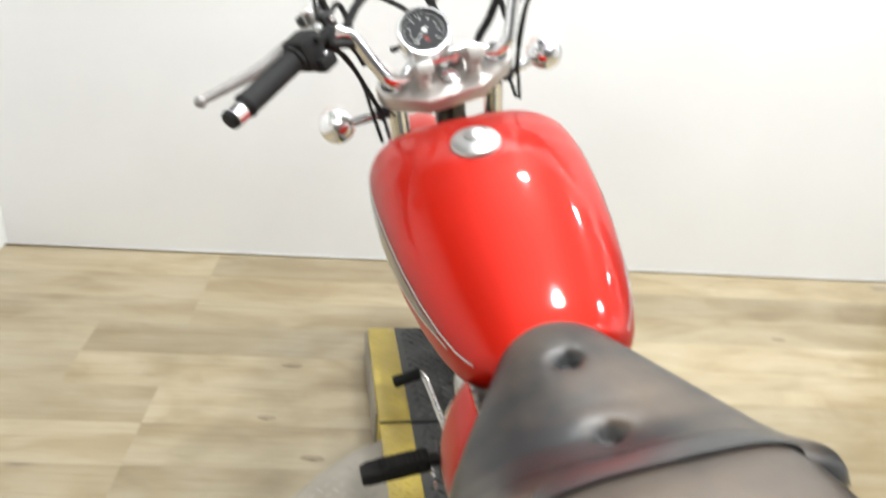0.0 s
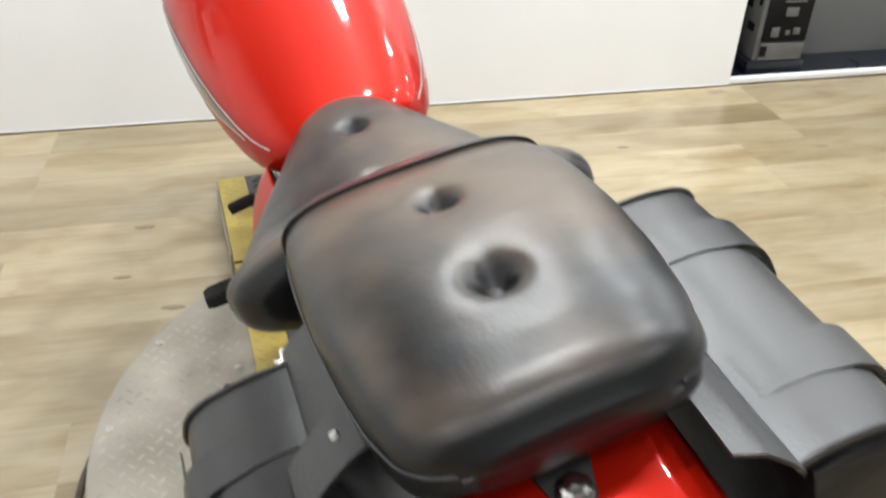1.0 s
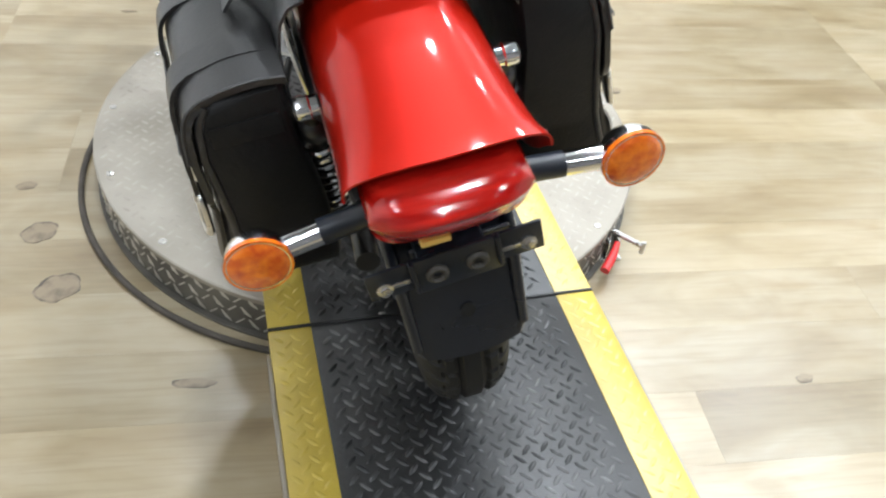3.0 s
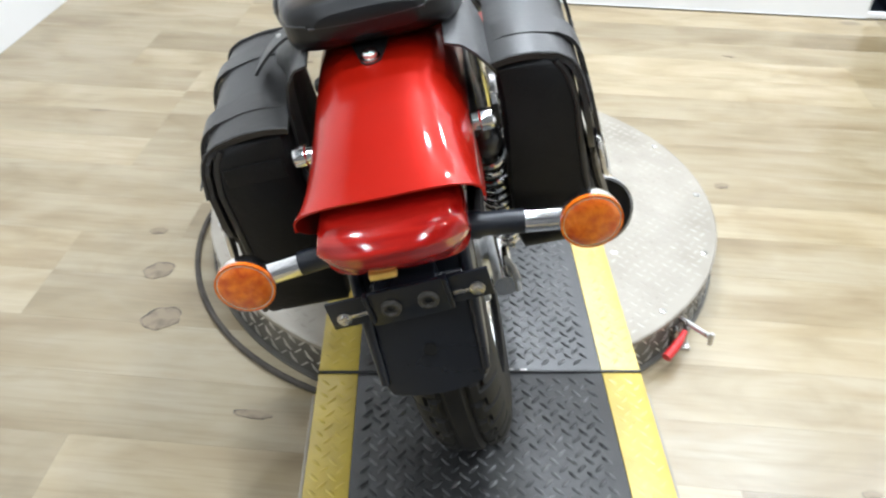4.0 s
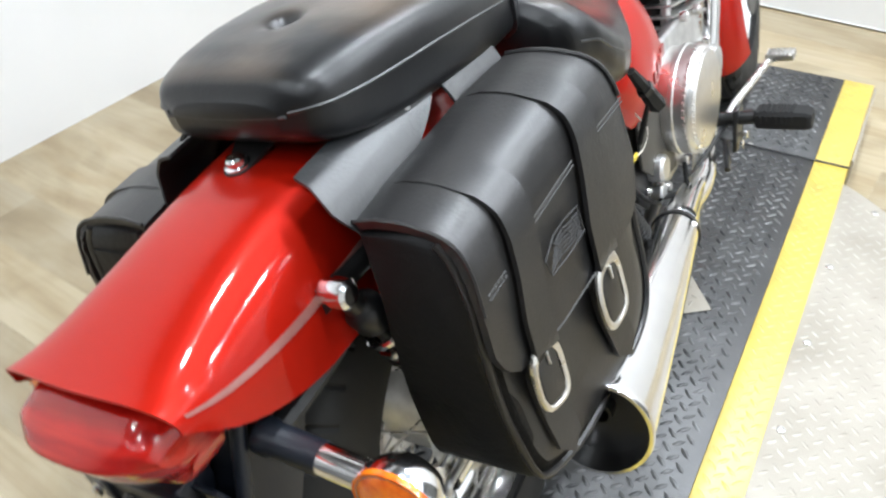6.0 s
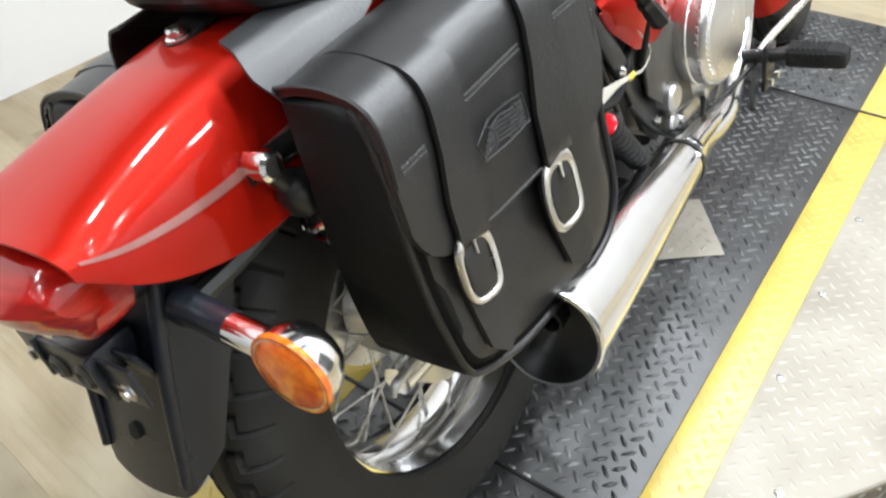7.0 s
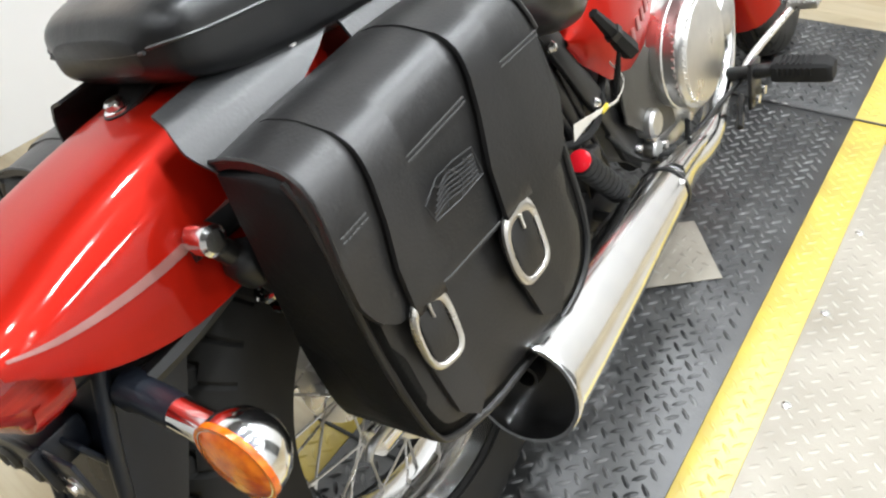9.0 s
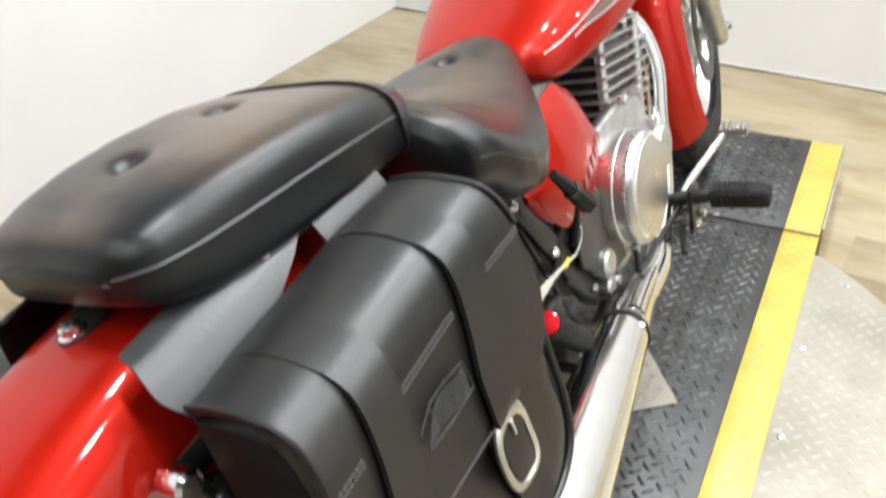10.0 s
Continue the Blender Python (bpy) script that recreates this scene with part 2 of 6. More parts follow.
    links.new(warp.outputs["Color"], wv.inputs[5])
    vor = nodes.new("ShaderNodeTexVoronoi")
    vor.inputs["Scale"].default_value = 2.1
    links.new(wv.outputs[1], vor.inputs["Vector"])
    near = nodes.new("ShaderNodeMapRange")
    near.inputs["From Min"].default_value, near.inputs["From Max"].default_value = 0.045, 0.085
    near.inputs["To Min"].default_value, near.inputs["To Max"].default_value = 0.55, 0.0
    links.new(vor.outputs["Distance"], near.inputs["Value"])
    dark = nodes.new("ShaderNodeRGB")
    dark.outputs[0].default_value = (0.13, 0.10, 0.075, 1)
    links.new(mixed(near.outputs[0], hsv.outputs[0], dark.outputs[0]), b.inputs["Base Color"])
    b.inputs["Roughness"].default_value, b.inputs["Specular IOR Level"].default_value = 0.28, 1.0
    bp = nodes.new("ShaderNodeBump")
    bp.inputs["Strength"].default_value, bp.inputs["Distance"].default_value = 0.12, 0.001
    links.new(noise_node(6.0, (1, 40, 1), 6), bp.inputs["Height"])
    links.new(bp.outputs[0], b.inputs["Normal"])
    return m


WOOD = wood_material()

# ---- mesh helpers ----


def as_bm(verts, faces):
    bm = bmesh.new()
    vs = [bm.verts.new(v) for v in verts]
    for f in faces:
        try:
            bm.faces.new([vs[i] for i in f])
        except ValueError:
            pass
    return bm


def join(*bms):
    """All the pieces of one part in one bmesh."""
    out = bmesh.new()
    for bm in bms:
        me = bpy.data.meshes.new("piece")
        bm.to_mesh(me)
        bm.free()
        out.from_mesh(me)
        bpy.data.meshes.remove(me)
    return out


def moved(bm, m):
    bmesh.ops.transform(bm, matrix=m, verts=bm.verts)
    return bm


def mirrored(bm):
    """The same on the other side of the machine."""
    bmesh.ops.transform(bm, matrix=Matrix.Diagonal((-1, 1, 1, 1)), verts=bm.verts)
    bmesh.ops.reverse_faces(bm, faces=bm.faces)
    return bm


def part(name, bm, mat, parent=None, label="", sharp=35.0):
    bmesh.ops.recalc_face_normals(bm, faces=bm.faces)
    for f in bm.faces:
        f.smooth = True
    for e in bm.edges:
        if len(e.link_faces) == 2 and e.calc_face_angle(0) > radians(sharp):
            e.smooth = False
    me = bpy.data.meshes.new(name)
    bm.to_mesh(me)
    bm.free()
    me.materials.append(mat)
    ob = new(name, me)
    if parent:
        ob.parent = parent
    if label:
        tagged(ob, label)
    return ob


def thing(name, m, label, category, group="", kind=""):
    ob = new(name)
    ob.empty_display_size = 0.05
    ob.matrix_world = m
    return tagged(ob, label, category, group, kind)


def box(c, s, bevel=0.0, seg=2):
    bm = bmesh.new()
    bmesh.ops.create_cube(bm, size=1.0)
    bmesh.ops.transform(bm, matrix=Matrix.Translation(c) @ Matrix.Diagonal((*s, 1)), verts=bm.verts)
    if bevel:
        bmesh.ops.bevel(bm, geom=list(bm.edges), offset=bevel, segments=seg, profile=0.5, affect="EDGES")
    return bm


def loft(rings, cap=True, closed=True):
    n = len(rings[0])
    verts = [p for r in rings for p in r]
    faces = []
    for i in range(len(rings) - 1):
        for j in range(n if closed else n - 1):
            k = (j + 1) % n
            faces.append((i * n + j, i * n + k, (i + 1) * n + k, (i + 1) * n + j))
    if cap and closed:
        faces.append(tuple(range(n - 1, -1, -1)))
        faces.append(tuple(range((len(rings) - 1) * n, len(rings) * n)))
    return as_bm(verts, faces)


def spline(pts, per=8):
    """A smooth line through the points."""
    p = [Vector(x) for x in pts]
    p = [2 * p[0] - p[1]] + p + [2 * p[-1] - p[-2]]
    out = []
    for i in range(1, len(p) - 2):
        for k in range(per):
            t = k / per
            a, b, c, d = p[i - 1], p[i], p[i + 1], p[i + 2]
            out.append(0.5 * (2 * b + (c - a) * t + (2 * a - 5 * b + 4 * c - d) * t * t + (3 * b - a - 3 * c + d) * t ** 3))
    return out + [p[-2]]


def tube(pts, r, seg=12, per=6, cap=True):
    """A round bar or hose along a line; r is one radius or one at each point."""
    line = spline(pts, per) if per else [Vector(x) for x in pts]
    radii = [r] * len(pts) if not isinstance(r, (list, tuple)) else list(r)
    rings, up = [], None
    for i, c in enumerate(line):
        d = (line[min(i + 1, len(line) - 1)] - line[max(i - 1, 0)]).normalized()
        if up is None:
            up = d.orthogonal().normalized()
        up = (up - d * up.dot(d)).normalized()
        side = d.cross(up)
        q = i / (per or 1)
        k = min(int(q), len(radii) - 2)
        rad = radii[k] + (radii[k + 1] - radii[k]) * (q - k)
        rings.append([c + rad * (math.cos(a) * up + math.sin(a) * side) for a in (2 * math.pi * j / seg for j in range(seg))])
    return loft(rings, cap)


def lathe(profile, origin, axis, seg=32, closed=False):
    """A turned form: (radius, distance along the axis) pairs."""
    axis = Vector(axis).normalized()
    up = axis.orthogonal().normalized()
    side = axis.cross(up)
    o = Vector(origin)
    rings = []
    prof = list(profile) + ([profile[0]] if closed else [])
    for r, h in prof:
        r = max(r, 1e-4)
        rings.append([o + axis * h + r * (math.cos(a) * up + math.sin(a) * side) for a in (2 * math.pi * j / seg for j in range(seg))])
    bm = loft(rings, cap=not closed)
    bmesh.ops.remove_doubles(bm, verts=bm.verts, dist=2e-5)
    return bm


def rod(a, b, r, seg=12, bevel=0.0):
    a, b = Vector(a), Vector(b)
    n = (b - a).length
    e = min(bevel or r * 0.2, n * 0.3)
    return lathe([(0, 0), (r - e, 0), (r, e), (r, n - e), (r - e, n), (0, n)], a, b - a, seg)


def ball(c, r, seg=24, squash=(1, 1, 1)):
    bm = bmesh.new()
    bmesh.ops.create_uvsphere(bm, u_segments=seg, v_segments=seg // 2, radius=r)
    bmesh.ops.transform(bm, matrix=Matrix.Translation(c) @ Matrix.Diagonal((*squash, 1)), verts=bm.verts)
    return bm


def shell(fn, nu, nv, thick):
    """A sheet of even thickness; fn(s, t) gives a point for s and t from 0 to 1."""
    grid = [[Vector(fn(i / nu, j / nv)) for j in range(nv + 1)] for i in range(nu + 1)]
    inner = []
    for i in range(nu + 1):
        row = []
        for j in range(nv + 1):
            a = grid[min(i + 1, nu)][j] - grid[max(i - 1, 0)][j]
            b = grid[i][min(j + 1, nv)] - grid[i][max(j - 1, 0)]
            n = a.cross(b)
            n = n.normalized() if n.length > 1e-9 else Vector((0, 0, 1))
            row.append(grid[i][j] - n * thick)
        inner.append(row)
    w = nv + 1
    verts = [p for r in grid for p in r] + [p for r in inner for p in r]
    o = (nu + 1) * w
    faces = []
    for i in range(nu):
        for j in range(nv):
            q = (i * w + j, i * w + j + 1, (i + 1) * w + j + 1, (i + 1) * w + j)
            faces += [q, tuple(o + x for x in reversed(q))]
    for i in range(nu):
        for j in (0, nv):
            faces.append((i * w + j, (i + 1) * w + j, o + (i + 1) * w + j, o + i * w + j))
    for j in range(nv):
        for i in (0, nu):
            faces.append((i * w + j, i * w + j + 1, o + i * w + j + 1, o + i * w + j))
    return as_bm(verts, faces)


def curve_at(table, x):
    """A smooth value between the rows (x, value)."""
    if x <= table[0][0]:
        return table[0][1]
    for (x0, y0), (x1, y1) in zip(table, table[1:]):
        if x <= x1:
            t = (x - x0) / (x1 - x0)
            return y0 + (y1 - y0) * t
    return table[-1][1]


def smooth_at(table, x, w=0.02):
    return sum(curve_at(table, x + w * k) for k in (-1, -0.5, 0, 0.5, 1)) / 5


def oval(v, hw, low, top, belt, n_top=3.0, n_low=3.0, count=48):
    """One cross-section of a padded or pressed body, at v along the machine."""
    ring = []
    for j in range(count):
        a = 2 * math.pi * j / count
        c, s = math.cos(a), math.sin(a)
        n = n_top if s >= 0 else n_low
        x = math.copysign(abs(c) ** (2 / n), c) * hw
        h = (top - belt) if s >= 0 else (belt - low)
        ring.append((x, v, belt + math.copysign(abs(s) ** (2 / n), s) * h))
    return ring


def outline_plate(pts, thick, axis=0, at=0.0, bevel=0.0, seg=2):
    """A flat plate from an outline of (y, z) pairs, along x."""
    n = len(pts)
    verts = [(at, y, z) for y, z in pts] + [(at + thick, y, z) for y, z in pts]
    faces = [tuple(range(n)), tuple(range(2 * n - 1, n - 1, -1))] + [(i, (i + 1) % n, n + (i + 1) % n, n + i) for i in range(n)]
    bm = as_bm(verts, faces)
    bmesh.ops.recalc_face_normals(bm, faces=bm.faces)
    if bevel:
        bmesh.ops.bevel(bm, geom=list(bm.edges), offset=bevel, segments=seg, profile=0.5, affect="EDGES")
    return bm


def treads(inside, x0, x1, y0, y1, z, pitch=0.030, size=(0.0125, 0.0034, 0.0016), turn=0.0):
    """The raised lozenges of tread plate, as one mesh."""
    verts, faces = [], []
    step = pitch * 2 ** 0.5
    nx, ny = int(2 * (x1 - x0) / step), int(2 * (y1 - y0) / step)
    L, Wd, H = size
    for i in range(nx + 1):
        for j in range(ny + 1):
            if (i + j) % 2:
                continue
            x, y = x0 + (i + 0.5) * step / 2, y0 + (j + 0.5) * step / 2
            if not inside(x, y):
                continue
            a = turn + (math.pi / 4 if i % 2 else -math.pi / 4)
            c, s = math.cos(a), math.sin(a)
            o = len(verts)
            for u, v, w in ((-L, 0, 0), (-L * 0.45, -Wd, 0), (L * 0.45, -Wd, 0), (L, 0, 0), (L * 0.45, Wd, 0), (-L * 0.45, Wd, 0), (-L * 0.5, 0, H), (L * 0.5, 0, H)):
                verts.append((x + c * u - s * v, y + s * u + c * v, z + w))
            faces += [(o, o + 1, o + 6), (o + 1, o + 2, o + 7, o + 6), (o + 2, o + 3, o + 7), (o + 3, o + 4, o + 7), (o + 4, o + 5, o + 6, o + 7), (o + 5, o, o + 6)]
    return verts, faces


def tread_part(name, data, mat, parent, label=""):
    me = bpy.data.meshes.new(name)
    me.from_pydata(data[0], [], data[1])
    me.polygons.foreach_set("use_smooth", [True] * len(me.polygons))
    me.materials.append(mat)
    ob = new(name, me)
    ob.parent = parent
    return tagged(ob, label, kind="stuff")

# ---- the room ----


def setting(name, bm, mat, label, category):
    ob = part(name, bm, mat)
    ob.matrix_world = ROOM
    return tagged(ob, label, category, kind="structure")


WIDE, DEEP, OPEN = 4.7, 5.6, 3.130      # room width, depth, and where the back wall ends


def slab(x0, x1, y0, y1, z0, z1):
    return box(((x0 + x1) / 2, (y0 + y1) / 2, (z0 + z1) / 2), (x1 - x0, y1 - y0, z1 - z0))


setting("wall_back", slab(0, OPEN, 0, 0.10, FLOOR, CEIL), WALL, "smooth white painted studio back wall", "wall")
setting("wall_header", slab(OPEN, WIDE, 0, 0.10, 2.15, CEIL), WALL, "white wall over the side opening", "wall")
setting("wall_left", slab(-0.10, 0, -DEEP, 0.10, FLOOR, CEIL), WALL, "smooth white painted studio side wall", "wall")
# unseen right wall, front wall and ceiling; their tones steer bounce and reflections
setting("wall_right", slab(WIDE, WIDE + 0.10, -DEEP, 1.1, FLOOR, CEIL), WALL, "unseen plain white wall closing the studio", "wall")
setting("wall_front", slab(-0.10, WIDE + 0.10, -DEEP - 0.10, -DEEP, FLOOR, CEIL), DARK_WALL, "unseen plain grey wall closing the studio, toned to limit bounce", "wall")
setting("ceiling", slab(-0.10, WIDE + 0.10, -DEEP - 0.10, 1.1, CEIL, CEIL + 0.08), CEILING, "unseen plain grey ceiling closing the studio, toned to limit bounce", "ceiling")
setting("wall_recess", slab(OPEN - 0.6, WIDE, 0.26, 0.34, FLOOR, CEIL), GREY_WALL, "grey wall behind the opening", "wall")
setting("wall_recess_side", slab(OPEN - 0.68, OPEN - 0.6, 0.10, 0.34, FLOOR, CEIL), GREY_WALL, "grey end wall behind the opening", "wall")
setting("threshold_trim", box(((OPEN + WIDE) / 2, 0.012, FLOOR + 0.012), (WIDE - OPEN, 0.024, 0.024), 0.004), TRIM, "narrow white threshold strip on the floor", "trim")
# strip put in for the shadow line between wall and floor
setting("baseboard", box((OPEN / 2, -0.0015, FLOOR + 0.0015), (OPEN, 0.003, 0.003), 0.0006), TRIM, "thin pale strip put in for the shadow line at the wall's foot", "baseboard")
# black slab covers the boards; the recess's dimness is put into its colour
setting("floor_recess", slab(OPEN - 0.6, WIDE, 0.026, 0.258, FLOOR - 0.0055, FLOOR - 0.001), BLACK_PLASTIC, "black slab put in for the dim floor behind the opening", "floor")
floor = setting("floor", slab(-0.10, WIDE + 0.10, -DEEP - 0.10, 1.1, FLOOR - 0.10, FLOOR - 0.006), WOOD, "pale rustic oak plank floor with knots", "floor")

for lx, ly, strong in LAMPS:
    can = thing("ceiling_light", ROOM @ pose(lx, ly, CEIL), "small round white recessed ceiling downlight, lit, the rear six added as fill", "ceiling light", "ceiling downlights")
    part("trim_ring", lathe([(0.058, -0.001), (0.078, -0.001), (0.080, -0.008), (0.070, -0.020), (0.060, -0.020)], (0, 0, 0), (0, 0, 1), 28, True), TRIM, can)
    part("diffuser", lathe([(0, -0.012), (0.059, -0.012), (0.059, -0.006), (0, -0.006)], (0, 0, 0), (0, 0, 1), 28), SPARK, can, "glowing white diffuser")

# carton beyond the opening
carton = thing("carton", ROOM @ pose(3.355, 0.145, FLOOR + 0.060, 0, 0, -3), "black and grey printed cardboard carton on a block put in for shade", "carton")
part("body", box((0, 0, 0.132), (0.200, 0.160, 0.262), 0.003), BOX_GREY, carton)
part("front_panel", box((0.008, -0.0825, 0.166), (0.180, 0.011, 0.176), 0.001), BOX_BLACK, carton, "black printed picture panel")
part("lower_panel", box((0.008, -0.0825, 0.038), (0.180, 0.011, 0.068), 0.001), BOX_GREY, carton, "grey printed lower band")
part("mark_bar", box((0.022, -0.0890, 0.232), (0.085, 0.002, 0.007)), BOX_GREY, carton)
for u, w, a, b in ((0.016, 0.192, 0.050, 0.034), (-0.035, 0.115, 0.032, 0.038), (0.052, 0.118, 0.028, 0.026), (0.016, 0.112, 0.018, 0.018)):
    part("picture_patch", box((u, -0.0890, w), (a, 0.002, b), 0.0008), BOX_GREY, carton)
part("code_mark", box((-0.068, -0.0890, 0.040), (0.028, 0.002, 0.042), 0.0008), BOX_BLACK, carton)
for v, w, a in ((0.02, 0.20, 0.04), (-0.02, 0.12, 0.05), (-0.055, 0.225, 0.022)):
    part("side_mark", box((-0.1005, v, w), (0.002, a, 0.03)), BOX_BLACK, carton)
part("strap", tube([(-0.06, -0.02, 0.264), (-0.02, 0.0, 0.282), (0.05, 0.0, 0.278), (0.08, -0.02, 0.264)], 0.006, 8), RUBBER, carton, "loose dark carrying strap")
# black block added in place of the shade below the carton
stand = thing("shade_block", ROOM @ pose(3.355, 0.145, FLOOR - 0.001, 0, 0, -3), "black block put in for the dark under the carton", "stand")
part("body", box((0, 0, 0.0305), (0.235, 0.175, 0.061), 0.004), BLACK_PLASTIC, stand)

# ---- turntable ----
CENTRE, RADIUS, HALF = (-0.006, 0.771), 0.597, 0.298
table = thing("turntable", pose(CENTRE[0], CENTRE[1], 0), "round aluminium tread-plate turntable with screwed edge", "turntable")
part("top_plate", lathe([(0, -0.012), (RADIUS, -0.012), (RADIUS, -0.002), (RADIUS - 0.003, 0.0), (0, 0.0)], (0, 0, 0), (0, 0, 1), 120), PLATE, table, sharp=25)
part("skirt", lathe([(RADIUS - 0.010, FLOOR + 0.006), (RADIUS - 0.004, FLOOR + 0.006), (RADIUS - 0.004, -0.012), (RADIUS - 0.010, -0.012)], (0, 0, 0), (0, 0, 1), 120, True), SHADED_PLATE, table, "tread-plate skirt round the edge, darkened in colour for shade")
part("base_ring", lathe([(RADIUS - 0.02, FLOOR), (RADIUS + 0.006, FLOOR), (RADIUS + 0.006, FLOOR + 0.006), (RADIUS - 0.02, FLOOR + 0.006)], (0, 0, 0), (0, 0, 1), 120, True), SHADED_PLATE, table)
tread_part("treads", treads(lambda x, y: math.hypot(x, y) < RADIUS - 0.014 and abs(x) > HALF + 0.012, -RADIUS, RADIUS, -RADIUS, RADIUS, 0.0, 0.0225, (0.0105, 0.0029, 0.0009)), PLATE_TREAD, table, "raised lozenge tread")
sv, sf = [], []
for k in range(130):
    for row in range(3):
        a = 2 * math.pi * (k + 0.5 * (row % 2)) / 130
        h = FLOOR + 0.022 + row * 0.028
        d = 1 if (k + row) % 2 else -1
        o = len(sv)
        for u, w, r in ((-0.011, -0.011 * d, 0), (-0.006, -0.011 * d, 0), (0.011, 0.007 * d, 0), (0.011, 0.011 * d, 0), (0, 0, 0.0042)):
            rr = RADIUS - 0.004 + r
            aa = a + u / RADIUS
            sv.append((rr * math.cos(aa), rr * math.sin(aa), h + w))
        sf += [(o, o + 1, o + 4), (o + 1, o + 2, o + 4), (o + 2, o + 3, o + 4), (o + 3, o, o + 4)]
tread_part("skirt_treads", (sv, sf), GLINT_TREAD, table, "raised lozenge tread on the skirt, lightened for its glints")


def screw(x, y, parent):
    part("screw", lathe([(0, 0.0), (0.0075, 0.0), (0.0070, 0.0018), (0.0045, 0.0030), (0.0030, 0.0030), (0.0024, 0.0018), (0, 0.0018)], (x, y, 0.0), (0, 0, 1), 14), STEEL, parent)


for deg in range(0, 360, 24):
    if abs(math.cos(radians(deg + 0.5)) * 0.572) > HALF + 0.02:
        screw(math.cos(radians(deg + 0.5)) * 0.572, math.sin(radians(deg + 0.5)) * 0.572, table)
for y in (-0.226, -0.013, 0.213):
    for x in (-0.325, 0.325):
        screw(x, y, table)

# the walkway across it
walkway = thing("walkway", Matrix.Identity(4), "black tread-plate walkway with yellow painted edges across the turntable", "ramp")
BAND = 0.073
for name, y0, y1, base in (("front_deck", 1.3445, 1.756, FLOOR), ("middle_deck", 0.1815, 1.3395, 0.0005), ("rear_deck", -1.10, 0.1755, FLOOR)):
    top = 0.0042
    h = top - base
    deck = part(name, box((0, (y0 + y1) / 2, base + h / 2), (2 * (HALF - BAND), y1 - y0, h), 0.0012), DECK, walkway)
    tread_part("treads", treads(lambda x, y: abs(x) < HALF - BAND - 0.014 and y0 + 0.013 < y < y1 - 0.013, -HALF + BAND, HALF - BAND, y0, y1, top, 0.0210, (0.0130, 0.0036, 0.0034)), DECK_TREAD, deck, "raised worn lozenge tread")
    for side in (-1, 1):
        xa = side * (HALF - BAND / 2)
        band = part("yellow_edge", box((xa, (y0 + y1) / 2, base + h / 2 + 0.0001), (BAND - 0.0006, y1 - y0, h), 0.0012), YELLOW, walkway, "yellow safety-painted tread-plate edge")
        lo, hi = sorted((side * (HALF - BAND), side * HALF))
        tread_part("treads", treads(lambda x, y: lo + 0.012 < x < hi - 0.012 and y0 + 0.013 < y < y1 - 0.013, lo + 0.007, hi, y0, y1, top + 0.0001, 0.0210, (0.0125, 0.0034, 0.0020)), YELLOW, band, "painted lozenge tread")
for y in (0.1785, 1.342):
    part("hinge_rod", rod((-HALF, y, 0.004), (HALF, y, 0.004), 0.0036, 10), BLACK_METAL, walkway, "black hinge rod across the joint")
    for k in range(5):
        x = -0.10 + 0.045 * k + (0.02 if k % 2 else 0)
        part("hinge_scuff", box((x, y + 0.004, 0.0062), (0.012, 0.005, 0.0024), 0.0008), STEEL, walkway)
for side in (-1, 1):
    for y0, y1 in ((1.385, 1.756), (-1.10, 0.13)):
        part("side_channel", box((side * (HALF + 0.0035), (y0 + y1) / 2, FLOOR / 2 - 0.0035), (0.006, y1 - y0, -FLOOR + 0.003), 0.0015), PLATE, walkway, "bare metal side of the walkway")

# a loose aluminium square on the deck
loose = thing("loose_plate", pose(0.032, 0.766, 0.0062, 0, 0, 38), "loose square of bright aluminium tread plate lying on the deck", "metal plate")
part("sheet", box((0, 0, 0.001), (0.172, 0.158, 0.002), 0.0006), PLATE, loose)
tread_part("treads", treads(lambda x, y: abs(x) < 0.078 and abs(y) < 0.071, -0.09, 0.09, -0.08, 0.08, 0.002, 0.0215, (0.0102, 0.0029, 0.0016)), PLATE_TREAD, loose)

# black hose round the turntable's foot
hose = thing("floor_hose", pose(CENTRE[0], CENTRE[1], FLOOR), "thin dusty dark rubber hose lying curved on the floor", "hose")
part("hose", tube([((0.616 + 0.026 * math.sin(k / 18 * math.pi)) * math.cos(radians(a)), (0.616 + 0.026 * math.sin(k / 18 * math.pi)) * math.sin(radians(a)), 0.0065) for k, a in enumerate(range(150, 262, 6))], 0.0065, 10, 4), HOSE, hose)

# toggle clamp at the edge
clamp = thing("toggle_clamp", pose(0.428, 0.338, FLOOR), "steel toggle clamp with a red vinyl handle beside the turntable", "clamp")
part("base", box((0.0, 0.02, 0.004), (0.05, 0.04, 0.008), 0.001), STEEL, clamp)
part("bracket", join(box((-0.010, 0.018, 0.030), (0.004, 0.030, 0.050), 0.001), box((0.012, 0.018, 0.030), (0.004, 0.030, 0.050), 0.001)), STEEL, clamp)
part("arm", join(rod((0.001, 0.035, 0.062), (0.052, -0.022, 0.058), 0.006, 10), rod((0.052, -0.022, 0.070), (0.052, -0.022, 0.040), 0.005, 10)), STEEL, clamp)
part("handle", tube([(0.004, 0.0, 0.055), (-0.018, -0.030, 0.047), (-0.045, -0.058, 0.038)], [0.006, 0.0095, 0.010], 12), RED_GRIP, clamp, "red vinyl-dipped handle")

# ---- the motorcycle: u to its right, v ahead, w up; it leans on its side stand ----
LEAN = pose(0, 0, 0.004, 0, 0, 1.0) @ pose(0, 0, 0, 0, -13, 0) @ Matrix.Translation((-0.002, 0, 0))
bike = thing("motorcycle", LEAN, "red cruiser motorcycle with black seat, leaning on its side stand", "motorcycle")
